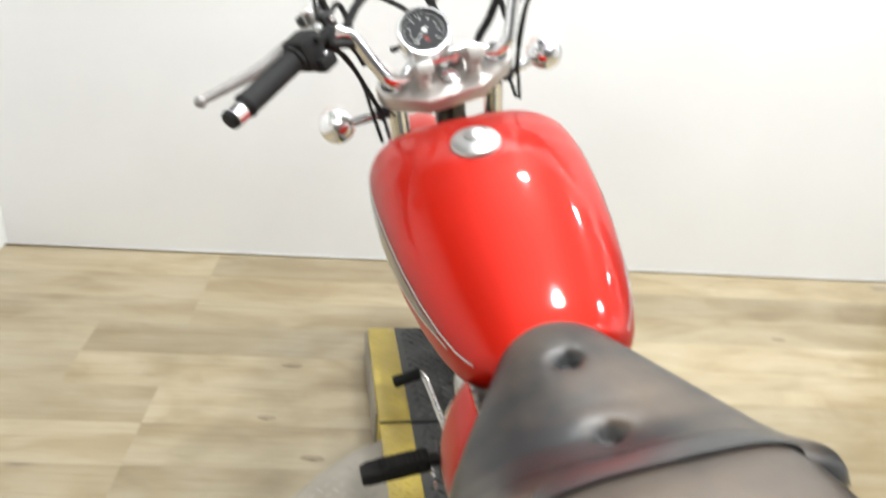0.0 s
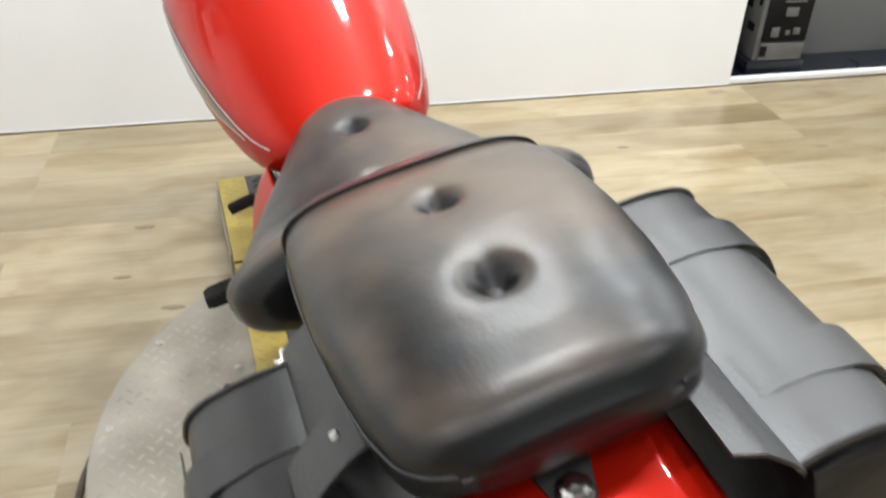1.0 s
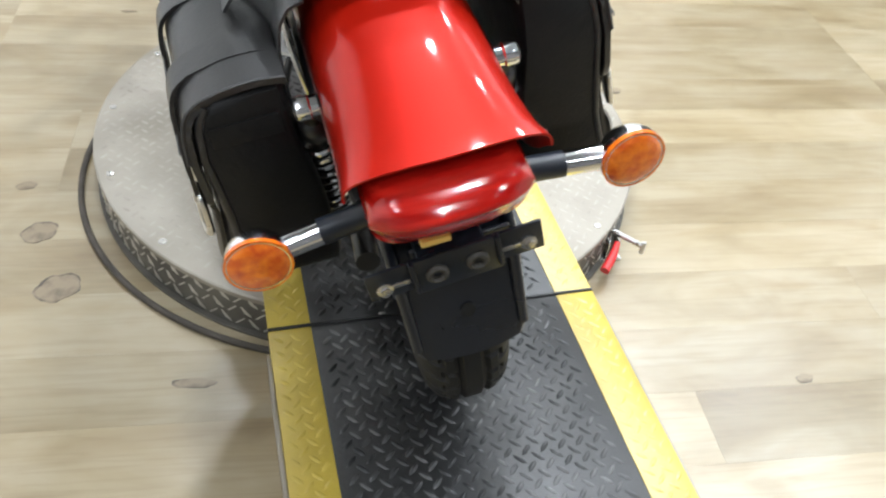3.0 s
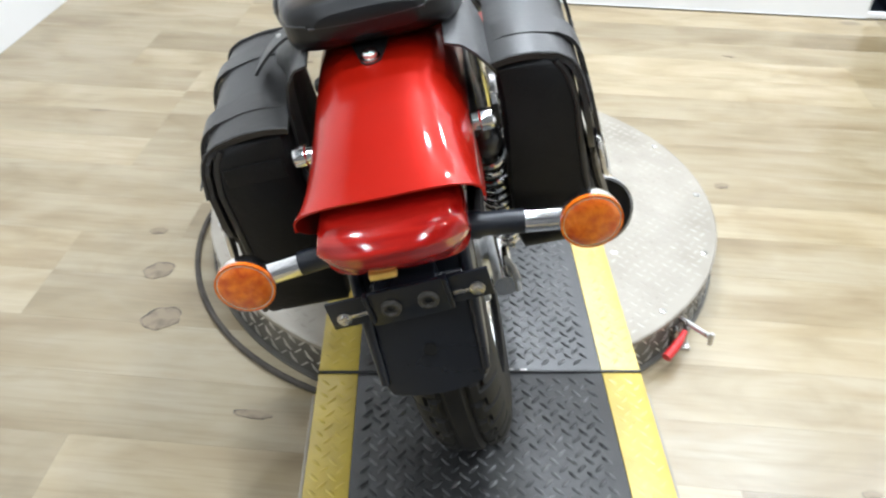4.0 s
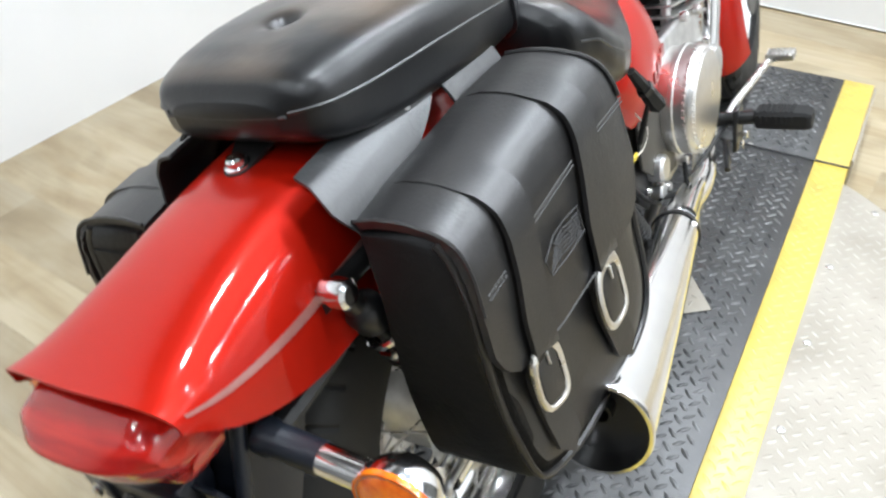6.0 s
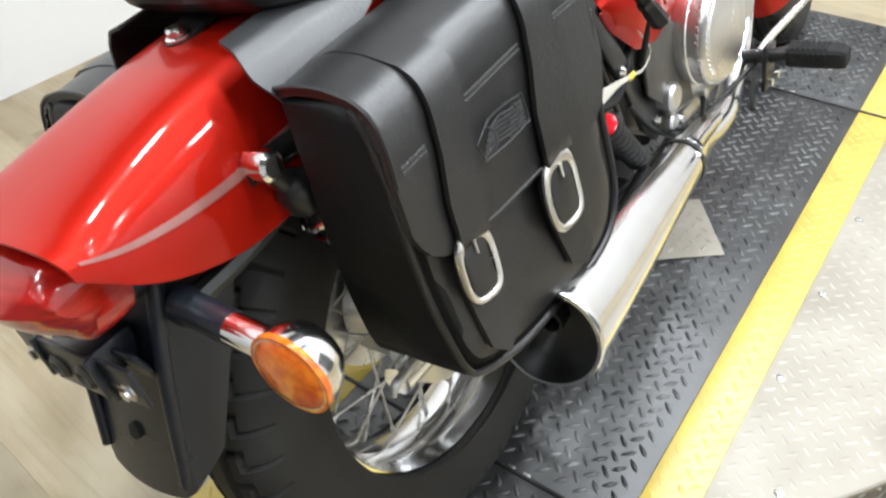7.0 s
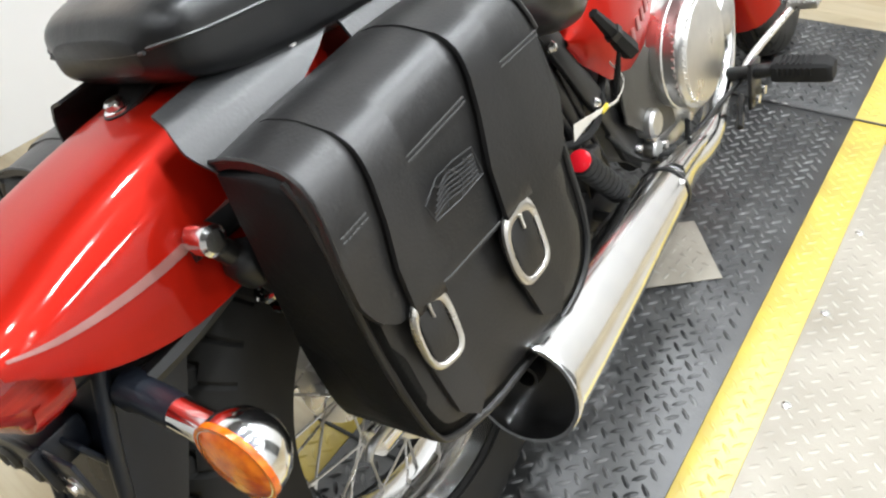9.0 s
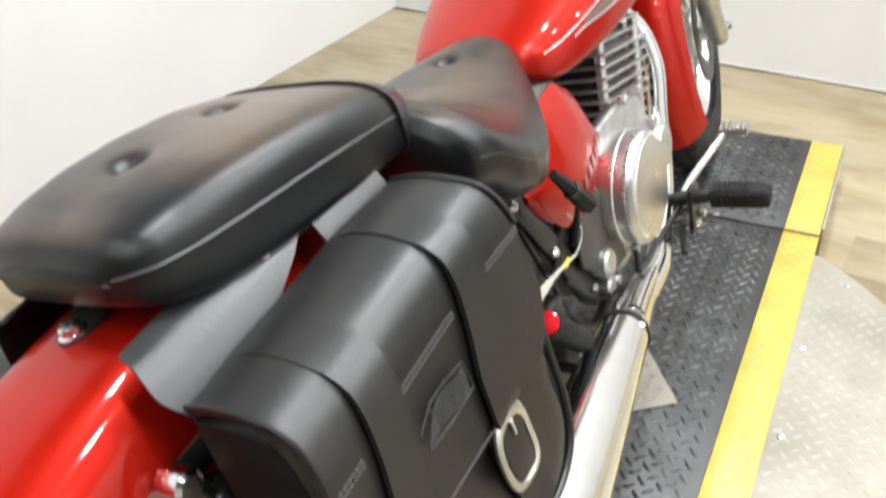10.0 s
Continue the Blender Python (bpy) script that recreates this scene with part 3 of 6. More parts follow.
REAR, FRONT = (0, 0.152, 0.311), (0, 1.60, 0.312)

# steering: bars and fork are turned a little to the left
RAKE = radians(30.3)
AXIS = Vector((0, -math.sin(RAKE), math.cos(RAKE)))
AHEAD = Vector((0, math.cos(RAKE), math.sin(RAKE)))
HEAD = Vector((0, 1.245, 0.842))
STEER = Matrix.Translation(HEAD) @ Matrix.Rotation(radians(8), 4, AXIS) @ Matrix.Translation(-HEAD)
UNSTEER = STEER.inverted()


def wheel(name, centre, rim_r, rim_w, tyre_r, tyre_w, hub_r, blocks, label, hold):
    """Wire-spoked wheel: tyre with cut tread, chrome rim, hub, spokes."""
    cu, cv, cw = centre
    # tyre
    prof = []
    n = 44
    for k in range(n + 1):
        a = math.pi * (k / n - 0.5) * 1.22
        depth = tyre_r - rim_r + 0.006
        c = math.cos(a)
        h = rim_r - 0.006 + depth * (0.30 + 0.70 * math.copysign(abs(c) ** 0.72, c))
        prof.append((math.copysign(abs(math.sin(a)) ** 0.72, a) * tyre_w, h))
    prof = [(-rim_w + 0.004, rim_r - 0.010), (-rim_w - 0.004, rim_r - 0.003)] + prof + [(rim_w + 0.004, rim_r - 0.003), (rim_w - 0.004, rim_r - 0.010)]
    seg = blocks * 10
    rings = []
    for i in range(seg):
        th = 2 * math.pi * i / seg
        ring = []
        for x, r in prof:
            s = abs(x) / tyre_w
            rr = r
            if r > rim_r + (tyre_r - rim_r) * 0.50:
                ph = (th * blocks / (2 * math.pi) + (0.5 if x > 0 else 0.0)) % 1.0
                cut = (0.34 < s <= 0.62 and ph < 0.11) or (0.62 < s < 0.95 and 0.45 <= ph < 0.56) or (abs(s - 0.62) < 0.045 and ph < 0.56)
                rib = abs(s - 0.30) < 0.04
                if cut or rib:
                    rr -= 0.0065
            ring.append((cu + x, cv + rr * math.cos(th), cw + rr * math.sin(th)))
        rings.append(ring)
    bm = loft(rings + [rings[0]], cap=False, closed=False)
    bmesh.ops.remove_doubles(bm, verts=bm.verts, dist=1e-6)
    hub = part(name, join(rod((cu - 0.05, cv, cw), (cu + 0.05, cv, cw), hub_r, 40, 0.008), rod((cu - 0.075, cv, cw), (cu + 0.075, cv, cw), hub_r * 0.42, 24)), ALU, hold, label)
    part("tyre", bm, TYRE, hub, "black road tyre with block tread", sharp=24)
    hw = rim_w
    R = rim_r
    part("rim", lathe([(R, -hw), (R + 0.001, -hw + 0.004), (R - 0.012, -hw + 0.009), (R - 0.016, -hw + 0.018), (R - 0.028, -0.012), (R - 0.029, 0.012), (R - 0.016, hw - 0.018),
                       (R - 0.012, hw - 0.009), (R + 0.001, hw - 0.004), (R, hw), (R - 0.012, hw - 0.0005), (R - 0.019, hw - 0.014), (R - 0.033, 0.013), (R - 0.034, -0.013), (R - 0.019, -hw + 0.014), (R - 0.012, -hw + 0.0005)],
                      centre, (1, 0, 0), 96, True), CHROME, hub, "chromed steel rim", sharp=60)
    for k in range(36):
        a = 2 * math.pi * k / 36
        side = 1 if k % 2 else -1
        b = a + (0.42 if (k // 2) % 2 else -0.42)
        p = (cu + side * 0.038, cv + hub_r * 0.96 * math.cos(b), cw + hub_r * 0.96 * math.sin(b))
        q = (cu + side * 0.006, cv + (R - 0.028) * math.cos(a), cw + (R - 0.028) * math.sin(a))
        m = (Vector(q) * 0.88 + Vector(p) * 0.12)
        part("spoke", join(tube([p, q], 0.0017, 6, 0), tube([m, q], 0.003, 6, 0)), STEEL, hub)
    return hub


wheel("rear_wheel", REAR, 0.211, 0.048, 0.310, 0.0620, 0.072, 46, "wire-spoked rear wheel with polished hub", bike)
fw = wheel("front_wheel", FRONT, 0.212, 0.036, 0.311, 0.052, 0.055, 36, "wire-spoked front wheel", bike)
for ob in (fw,):
    ob.matrix_local = STEER
# rear brake plate and its rod
part("brake_plate", lathe([(0, 0.038), (0.086, 0.038), (0.092, 0.044), (0.088, 0.060), (0.060, 0.064), (0.030, 0.076), (0, 0.076)], REAR, (1, 0, 0), 40), ALU, bike, "cast aluminium drum brake plate")
part("brake_arm", tube([(0.092, 0.085, 0.330), (0.104, 0.040, 0.345), (0.108, 0.005, 0.350), (0.108, -0.006, 0.340)], [0.007, 0.005, 0.005, 0.004], 10), ALU, bike, "pale alloy brake arm")
part("sprocket", lathe([(0.05, -0.062), (0.095, -0.062), (0.098, -0.056), (0.05, -0.056)], REAR, (1, 0, 0), 44, True), STEEL, bike)
for side in (-1, 1):
    part("swingarm_leg", tube([(side * 0.090, 0.02, 0.330), (side * 0.085, 0.14, 0.321), (side * 0.085, 0.30, 0.318), (side * 0.080, 0.56, 0.315)], 0.017, 12), CHROME if side > 0 else BLACK_METAL, bike)
    part("axle_nut", lathe([(0, 0), (0.018, 0), (0.018, 0.012), (0.010, 0.014), (0.010, 0.024), (0, 0.024)], (side * 0.098, 0.14, 0.320), (side, 0, 0), 6), CHROME, bike)

# ---- rear mudguard ----
CREST = [(-0.206, 0.671), (-0.17, 0.680), (-0.134, 0.690), (-0.072, 0.7035), (-0.003, 0.7145), (0.08, 0.722), (0.16, 0.720), (0.24, 0.703), (0.32, 0.672), (0.40, 0.60)]
SKIRT = [(-0.206, 0.650), (-0.195, 0.636), (-0.18, 0.621), (-0.15, 0.600), (-0.11, 0.584), (-0.07, 0.576), (0.0, 0.577), (0.1, 0.592), (0.2, 0.605), (0.3, 0.590), (0.40, 0.52)]
FLARE = [(-0.206, 0.0975), (-0.19, 0.0965), (-0.16, 0.0955), (-0.12, 0.0950), (-0.06, 0.0948), (0.0, 0.0945), (0.40, 0.0940)]


CROWN = 3.3       # how square the mudguard's section is


def fender_at(v, t, out=0.0):
    """A point of the mudguard at v; t from -1 (left edge) over the crest to 1."""
    top, low, hw = smooth_at(CREST, v), smooth_at(SKIRT, v, 0.015), smooth_at(FLARE, v, 0.015)
    a = t * math.pi / 2
    n = CROWN
    x = math.copysign(abs(math.sin(a)) ** (2 / n), t) * hw
    z = low + (top - low) * abs(math.cos(a)) ** (2 / n)
    return (x * (1 + out / 0.1), v - 0.010 * (1 - abs(t)) * max(0, (-v - 0.15) / 0.056), z + out * abs(math.cos(a)))


rear_fender = part("rear_fender", shell(lambda s, t: fender_at(-0.206 + 0.564 * s, 2 * t - 1), 60, 44, -0.0022), RED, bike, "glossy red flared steel rear mudguard")


def fender_stripe(h0, h1, side, v0, v1):
    def fn(s, t):
        v = v0 + (v1 - v0) * s
        top, low, hw = smooth_at(CREST, v), smooth_at(SKIRT, v, 0.015), smooth_at(FLARE, v, 0.015)
        f = h0 + (h1 - h0) * t
        c = min(max(f, 0.001), 0.999)
        cosv = c ** (CROWN / 2)
        sinv = math.sqrt(max(0.0, 1 - cosv * cosv))
        return (side * (sinv ** (2 / CROWN) * hw + 0.0009), v - 0.010 * (1 - 2 * math.atan2(sinv, cosv) / math.pi) * max(0, (-v - 0.15) / 0.056), low + (top - low) * c)
    return shell(fn, 30, 3, 0.0006)


for side in (-1, 1):
    part("pinstripe", fender_stripe(0.415, 0.480, side, -0.196, 0.10), SILVER_STRIPE, rear_fender, "silver pinstripe")
# seat bolt on the mudguard
tab = []
for k in range(15):
    a = math.pi * k / 14
    tab.append((-0.0065 + 0.0135 * math.cos(a), 0.0095 - 0.0135 * math.sin(a)))
tab = [(0.022, 0.060), (0.018, 0.044)] + tab + [(-0.031, 0.044), (-0.035, 0.060)]
part("seat_bracket", loft([[(x, y, 0.7130 + 0.30 * max(0.0, y - 0.012) + 0.10 * (y - 0.0095) + h) for x, y in tab] for h in (0.0, 0.0035)]), BLACK_METAL, bike, "dark tapered seat bracket")
part("seat_bolt", join(lathe([(0, 0), (0.0120, 0), (0.0120, 0.0025), (0.0092, 0.0035), (0.0090, 0.008), (0.0068, 0.0105), (0, 0.0115)], (-0.0065, 0.0095, 0.7165), (0, -0.12, 1), 20)), CHROME, bike)

# ---- tail lamp, number plate bracket, inner guard ----
LAMP_MID = 0.614


def lamp_ring(x, grow=1.0, n=40):
    """One upright slice of the lens at x from -1 to 1: a sloping top, a nose and a cut-back lower face."""
    f = max(0.03, 1 - abs(x) ** 5.0) ** 0.30
    nose = -0.2445 + 0.020 * abs(x) ** 3
    prof = [(-0.172, 0.659), (-0.200, 0.655), (-0.226, 0.644), (nose, 0.628), (nose + 0.001, 0.621), (nose + 0.010, 0.603), (nose + 0.026, 0.585), (-0.206, 0.576), (-0.190, 0.574), (-0.172, 0.576)]
    line = spline([(0, v, w) for v, w in prof], 4)
    return [(-0.003 + 0.0775 * x * grow, v + 0.010 * (1 - f), LAMP_MID + (w - LAMP_MID) * f * grow) for _, v, w in line]


xs = [math.sin(math.pi / 2 * (k / 15 - 1)) for k in range(31)]
tail = part("tail_lamp", loft([[(u * 0.97, -0.150 if v > -0.18 else -0.174, w) for u, v, w in lamp_ring(x, 0.94)] for x in xs]), BLACK_PLASTIC, bike, "black tail lamp base")
part("lens", loft([lamp_ring(x) for x in xs]), LENS_RED, tail, "ribbed red tail lamp lens", sharp=50)
part("licence_lens", box((-0.024, -0.205, 0.577), (0.030, 0.024, 0.008), 0.002), LENS_PALE, tail, "small amber licence lens")
part("reflector_bar", join(*[box((-0.05 + 0.02 * k, -0.196, 0.612), (0.012, 0.006, 0.044), 0.001) for k in range(6)]), CHROME, tail, "bright reflector inside the lens")
TILT = Matrix.Translation((-0.007, 0.012, -0.012)) @ Matrix.Translation((0, 0, 0.54)) @ Matrix.Rotation(radians(-3.4), 4, "Y") @ Matrix.Translation((0, 0, -0.54))
holder = part("plate_bracket", moved(join(box((0, -0.2185, 0.541), (0.092, 0.006, 0.046), 0.002), box((-0.001, -0.198, 0.545), (0.070, 0.044, 0.030), 0.003)), TILT), BLACK_PLASTIC, bike, "empty black number plate bracket")
for side in (-1, 1):
    part("bracket_arm", moved(box((side * 0.067, -0.2155, 0.542), (0.048, 0.004, 0.038), 0.0012), TILT), BLACK_PLASTIC, holder)
    part("bracket_rib", moved(box((side * 0.044, -0.2205, 0.545), (0.005, 0.010, 0.040), 0.0012), TILT), BLACK_PLASTIC, holder)
for u in (-0.075, 0.075):
    part("plate_bolt", moved(lathe([(0, 0), (0.0085, 0), (0.0085, 0.002), (0.0055, 0.003), (0.0055, 0.006), (0, 0.007)], (u, -0.2175, 0.537), (0, -1, 0), 16), TILT), STEEL, holder)
    part("slot", moved(box((u * 0.84, -0.2178, 0.5375), (0.030, 0.0015, 0.005), 0.0005), TILT), STEEL, holder, "bright slot in the bracket")
for u in (-0.021, 0.021):
    part("bracket_nut", moved(lathe([(0.0045, 0), (0.0120, 0), (0.0120, 0.002), (0.0095, 0.005), (0.0075, 0.005), (0.0060, 0.002), (0.0045, 0.002)], (u, -0.2212, 0.540), (0, -1, 0), 24, True), TILT), DULL_GREY, holder, "dull grey washer")


def flap_at(s, t):
    w = 0.594 - 0.202 * s
    hw = 0.064 - 0.004 * max(0.0, s - 0.5) / 0.5
    v = -0.140 - 0.069 * s
    x = (2 * t - 1) * 1.7
    if abs(x) <= 1:
        return (-0.004 + x * hw * (1 - 0.10 * max(0.0, s - 0.93) / 0.07), v - 0.006 * (1 - x * x), w - 0.004 * (1 - x * x) * s)
    d = (abs(x) - 1) / 0.7
    return (-0.004 + math.copysign(hw + 0.006 * math.sin(d * math.pi / 2), x), v + d * (0.085 - 0.038 * s), w + d * 0.022 * s)


inner = part("inner_guard", shell(flap_at, 20, 34, 0.003), BLACK_PLASTIC, bike, "black plastic inner mudguard extension")
for side in (-1, 1):
    part("edge_rib", tube([(-0.004 + side * 0.0625, -0.143, 0.586), (-0.004 + side * 0.0630, -0.172, 0.516), (-0.004 + side * 0.0600, -0.205, 0.408)], [0.0075, 0.0070, 0.0055], 12), BLACK_PLASTIC, inner, "rounded rib along the guard's edge")
part("plug", lathe([(0, 0), (0.008, 0), (0.008, 0.004), (0.004, 0.005), (0, 0.004)], (-0.002, -0.1955, 0.444), (0, -1, 0.37), 16), RUBBER, inner)
part("step", moved(box((0, 0, 0), (0.104, 0.006, 0.050), 0.003), Matrix.Translation((0.003, -0.1780, 0.520)) @ Matrix.Rotation(radians(20), 4, "X")), BLACK_PLASTIC, inner, "raised field on the guard")
part("wheel_arch", shell(lambda s, t: ((2 * t - 1) * 0.082, 0.14 + 0.345 * math.cos(radians(40 + 78 * s)), 0.32 + 0.345 * math.sin(radians(40 + 78 * s)) - 0.012 * abs(2 * t - 1) ** 3), 30, 10, 0.003), GUSSET, bike, "black inner wheel arch")

# ---- rear indicators ----


def indicator(side, at, back, stalk_from, lens_mat, name):
    """A round lamp on a chromed stalk; back is the way its lens faces."""
    at, back = Vector(at), Vector(back).normalized()
    body = part(name, lathe([(0, 0.034), (0.0135, 0.032), (0.0240, 0.026), (0.0310, 0.016), (0.0342, 0.006), (0.0342, -0.004), (0.0325, -0.006), (0, -0.006)], at, -back, 32), CHROME, bike, "chromed bullet indicator lamp")
    if lens_mat:
        part("lens", lathe([(0, 0.0095), (0.010, 0.0092), (0.019, 0.0080), (0.0265, 0.0062), (0.0308, 0.0035), (0.0325, 0.001), (0.0325, -0.004), (0, -0.004)], at + back * 0.003, back, 40), lens_mat, body, "shallow amber lens")
        part("lens_rim", lathe([(0.0318, -0.002), (0.0348, -0.002), (0.0348, 0.003), (0.0318, 0.003)], at + back * 0.003, back, 40, True), lens_mat, body)
    a = Vector(stalk_from)
    d = (at - back * 0.008 - a)
    part("stalk", rod(a + d * 0.42, a + d * 0.90, 0.0135, 20), CHROME, body, "chromed stalk")
    part("rubber_base", lathe([(0, 0), (0.0165, 0), (0.0165, d.length * 0.08), (0.0140, d.length * 0.11), (0.0140, d.length * 0.46), (0, d.length * 0.46)], a, d, 20), BLACK_PLASTIC, body)
    return body


for side in (-1, 1):
    indicator(side, (0.004 + side * 0.1985, -0.148, 0.5475), (side * 0.027, -1, 0.01), (side * 0.070, -0.136, 0.562), AMBER, "rear_indicator")
    part("indicator_bracket", tube([(side * 0.078, -0.131, 0.562), (side * 0.082, -0.06, 0.572), (side * 0.086, 0.05, 0.60), (side * 0.088, 0.22, 0.62)], 0.010, 8), BLACK_METAL, bike)
    part("strut_bolt", lathe([(0, 0.027), (0.009, 0.0265), (0.0128, 0.0235), (0.0135, 0.018), (0.0135, 0.010), (0.0115, 0.008), (0.0115, 0), (0, 0)], (side * 0.094, -0.041, 0.6365), (side, 0, 0), 20), CHROME, bike, "chromed domed strut bolt")
    # unit and spring cap are black to carry the shade behind the bag
    shock = part("shock_absorber", join(rod((side * 0.104, -0.037, 0.632), (side * 0.107, 0.108, 0.345), 0.010, 16), ball((side * 0.104, -0.037, 0.632), 0.013, 16), ball((side * 0.107, 0.108, 0.345), 0.012, 16)), BLACK_METAL, bike, "slim rear suspension unit, black in place of the shade behind the bag")
    a, b = Vector((side * 0.1045, -0.016, 0.595)), Vector((side * 0.1075, 0.098, 0.364))
    d = (b - a)
    x = d.orthogonal().normalized()
    y = d.normalized().cross(x)
    coil = [a + d * (0.05 + 0.93 * k / 144) + 0.0200 * (math.cos(k * math.pi / 6) * x + math.sin(k * math.pi / 6) * y) for k in range(145)]
    part("shroud", lathe([(0, -0.022), (0.012, -0.018), (0.018, -0.010), (0.0185, -0.002), (0.0185, 0.010), (0.0170, 0.014), (0, 0.014)], a, d, 24), BLACK_METAL, shock, "upper spring cap, blackened for the same shade")
    part("spring", tube(coil, 0.0040, 8, 0), CHROME, shock, "chromed coil spring")

# ---- seats ----
PAD = [(0.010, 0.050, 0.748, 0.772), (0.013, 0.070, 0.742, 0.781), (0.020, 0.085, 0.736, 0.790), (0.035, 0.097, 0.726, 0.797), (0.065, 0.106, 0.716, 0.803), (0.11, 0.113, 0.708, 0.806), (0.17, 0.118, 0.702, 0.804),
       (0.23, 0.120, 0.697, 0.797), (0.28, 0.119, 0.694, 0.786), (0.315, 0.115, 0.693, 0.774), (0.335, 0.108, 0.694, 0.764), (0.345, 0.098, 0.698, 0.757)]
SADDLE = [(0.318, 0.140, 0.660, 0.725), (0.322, 0.160, 0.642, 0.737), (0.335, 0.176, 0.630, 0.747), (0.360, 0.184, 0.617, 0.744), (0.39, 0.187, 0.590, 0.724), (0.42, 0.186, 0.572, 0.705), (0.46, 0.178, 0.556, 0.692),
          (0.51, 0.160, 0.556, 0.684), (0.56, 0.133, 0.570, 0.682), (0.61, 0.102, 0.593, 0.681), (0.655, 0.073, 0.618, 0.680), (0.69, 0.053, 0.636, 0.677), (0.712, 0.037, 0.648, 0.671), (0.722, 0.022, 0.655, 0.665)]


def column(table, v, k):
    return smooth_at([(r[0], r[k]) for r in table], v, 0.006)


def even_oval(v, hw, low, top, belt, n_top, n_low, count):
    """As oval, with its points spread evenly across."""
    ring, half = [], count // 2
    for up in (1, -1):
        for k in range(half):
            t = 1 - 2 * k / half
            x = 1.5 * t - 0.5 * t ** 3
            n, h = (n_top, top - belt) if up > 0 else (n_low, belt - low)
            ring.append(Vector((up * x * hw, v, belt + up * h * max(0.0, 1 - abs(x) ** n) ** (1 / n))))
    return ring


def padded(table, steps, belt, n_top, n_low, buttons, count=150, saddle=False):
    rings = []
    v0, v1 = table[0][0], table[-1][0]
    for i in range(steps + 1):
        s = i / steps
        s = 0.5 - 0.5 * math.cos(math.pi * s) if not saddle else s
        v = v0 + (v1 - v0) * s
        hw, low, top = (column(table, v, k) for k in (1, 2, 3))
        rings.append(even_oval(v, hw, low, top, low + (top - low) * belt, n_top, n_low, count))
    for r in rings:
        for p in r:
            for bv, deep in buttons:
                d = math.hypot(p.x, p.y - bv)
                if d < 0.06 and p.z > 0.66:
                    fold = 1 + 0.20 * math.cos(9 * math.atan2(p.y - bv, p.x)) * (d / 0.012) * math.exp(-(d / 0.014) ** 2)
                    p.z -= deep * (0.80 * math.exp(-(d / 0.0122) ** 2.4) * fold + 0.20 * math.exp(-(d / 0.021) ** 2.2))
            if saddle:
                p.z -= 0.010 * math.exp(-(p.x / 0.05) ** 2) * math.exp(-((p.y - 0.43) / 0.05) ** 2) * (1 if p.z > 0.66 else 0)
    return loft(rings)


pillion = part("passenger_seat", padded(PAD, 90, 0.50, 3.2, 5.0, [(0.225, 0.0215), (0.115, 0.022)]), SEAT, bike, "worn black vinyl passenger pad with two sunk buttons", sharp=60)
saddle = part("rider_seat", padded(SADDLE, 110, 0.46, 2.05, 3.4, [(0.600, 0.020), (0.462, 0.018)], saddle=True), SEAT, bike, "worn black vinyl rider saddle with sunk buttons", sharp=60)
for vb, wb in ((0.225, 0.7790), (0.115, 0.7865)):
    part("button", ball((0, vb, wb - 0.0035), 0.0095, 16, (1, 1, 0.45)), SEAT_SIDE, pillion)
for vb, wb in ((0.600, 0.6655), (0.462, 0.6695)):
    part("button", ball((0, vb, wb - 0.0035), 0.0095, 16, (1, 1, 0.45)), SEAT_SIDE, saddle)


def seam(table, belt, rise, grow, r, n=3.6, v_from=None, v_to=None):
    v0, v1 = v_from or table[0][0] + 0.004, v_to or table[-1][0] - 0.002
    side = []
    for i in range(41):
        v = v0 + (v1 - v0) * (0.5 - 0.5 * math.cos(math.pi * i / 40))
        hw, low, top = (column(table, v, k) for k in (1, 2, 3))
        z = low + (top - low) * belt + rise
        side.append(Vector((hw + grow, v, z)))
    return tube(side, r, 6, 0), tube([Vector((-p.x, p.y, p.z)) for p in side], r, 6, 0)


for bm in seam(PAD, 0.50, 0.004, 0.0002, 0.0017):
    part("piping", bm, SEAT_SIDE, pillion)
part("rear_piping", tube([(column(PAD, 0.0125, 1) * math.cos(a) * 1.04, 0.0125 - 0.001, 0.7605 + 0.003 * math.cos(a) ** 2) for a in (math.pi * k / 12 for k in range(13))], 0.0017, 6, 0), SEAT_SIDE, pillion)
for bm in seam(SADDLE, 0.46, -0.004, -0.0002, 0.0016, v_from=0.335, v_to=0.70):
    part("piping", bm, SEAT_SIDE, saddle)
# strap across the joint of the two seats
strap_rings = []
for v, g in ((0.3130, 0.0), (0.3134, 0.0040), (0.323, 0.0046), (0.331, 0.0050), (0.339, 0.0050), (0.3476, 0.0046), (0.3480, 0.0)):
    hw, low, top = (column(PAD, v, k) for k in (1, 2, 3))
    strap_rings.append(even_oval(v, hw + g, low - g, top + g, low + (top - low) * 0.50, 3.2, 5.0, 120))
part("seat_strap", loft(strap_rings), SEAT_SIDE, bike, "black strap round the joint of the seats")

# ---- tank ----
TANK = [(0.652, 0.070, 0.622, 0.652), (0.658, 0.088, 0.610, 0.662), (0.672, 0.104, 0.600, 0.672), (0.70, 0.119, 0.592, 0.684), (0.74, 0.133, 0.590, 0.699), (0.80, 0.148, 0.592, 0.721), (0.87, 0.161, 0.600, 0.746),
        (0.94, 0.170, 0.610, 0.770), (1.01, 0.176, 0.622, 0.791), (1.07, 0.178, 0.635, 0.803), (1.12, 0.176, 0.648, 0.806), (1.155, 0.169, 0.658, 0.801), (1.18, 0.155, 0.670, 0.789), (1.195, 0.135, 0.684, 0.773), (1.203, 0.105, 0.70, 0.757)]


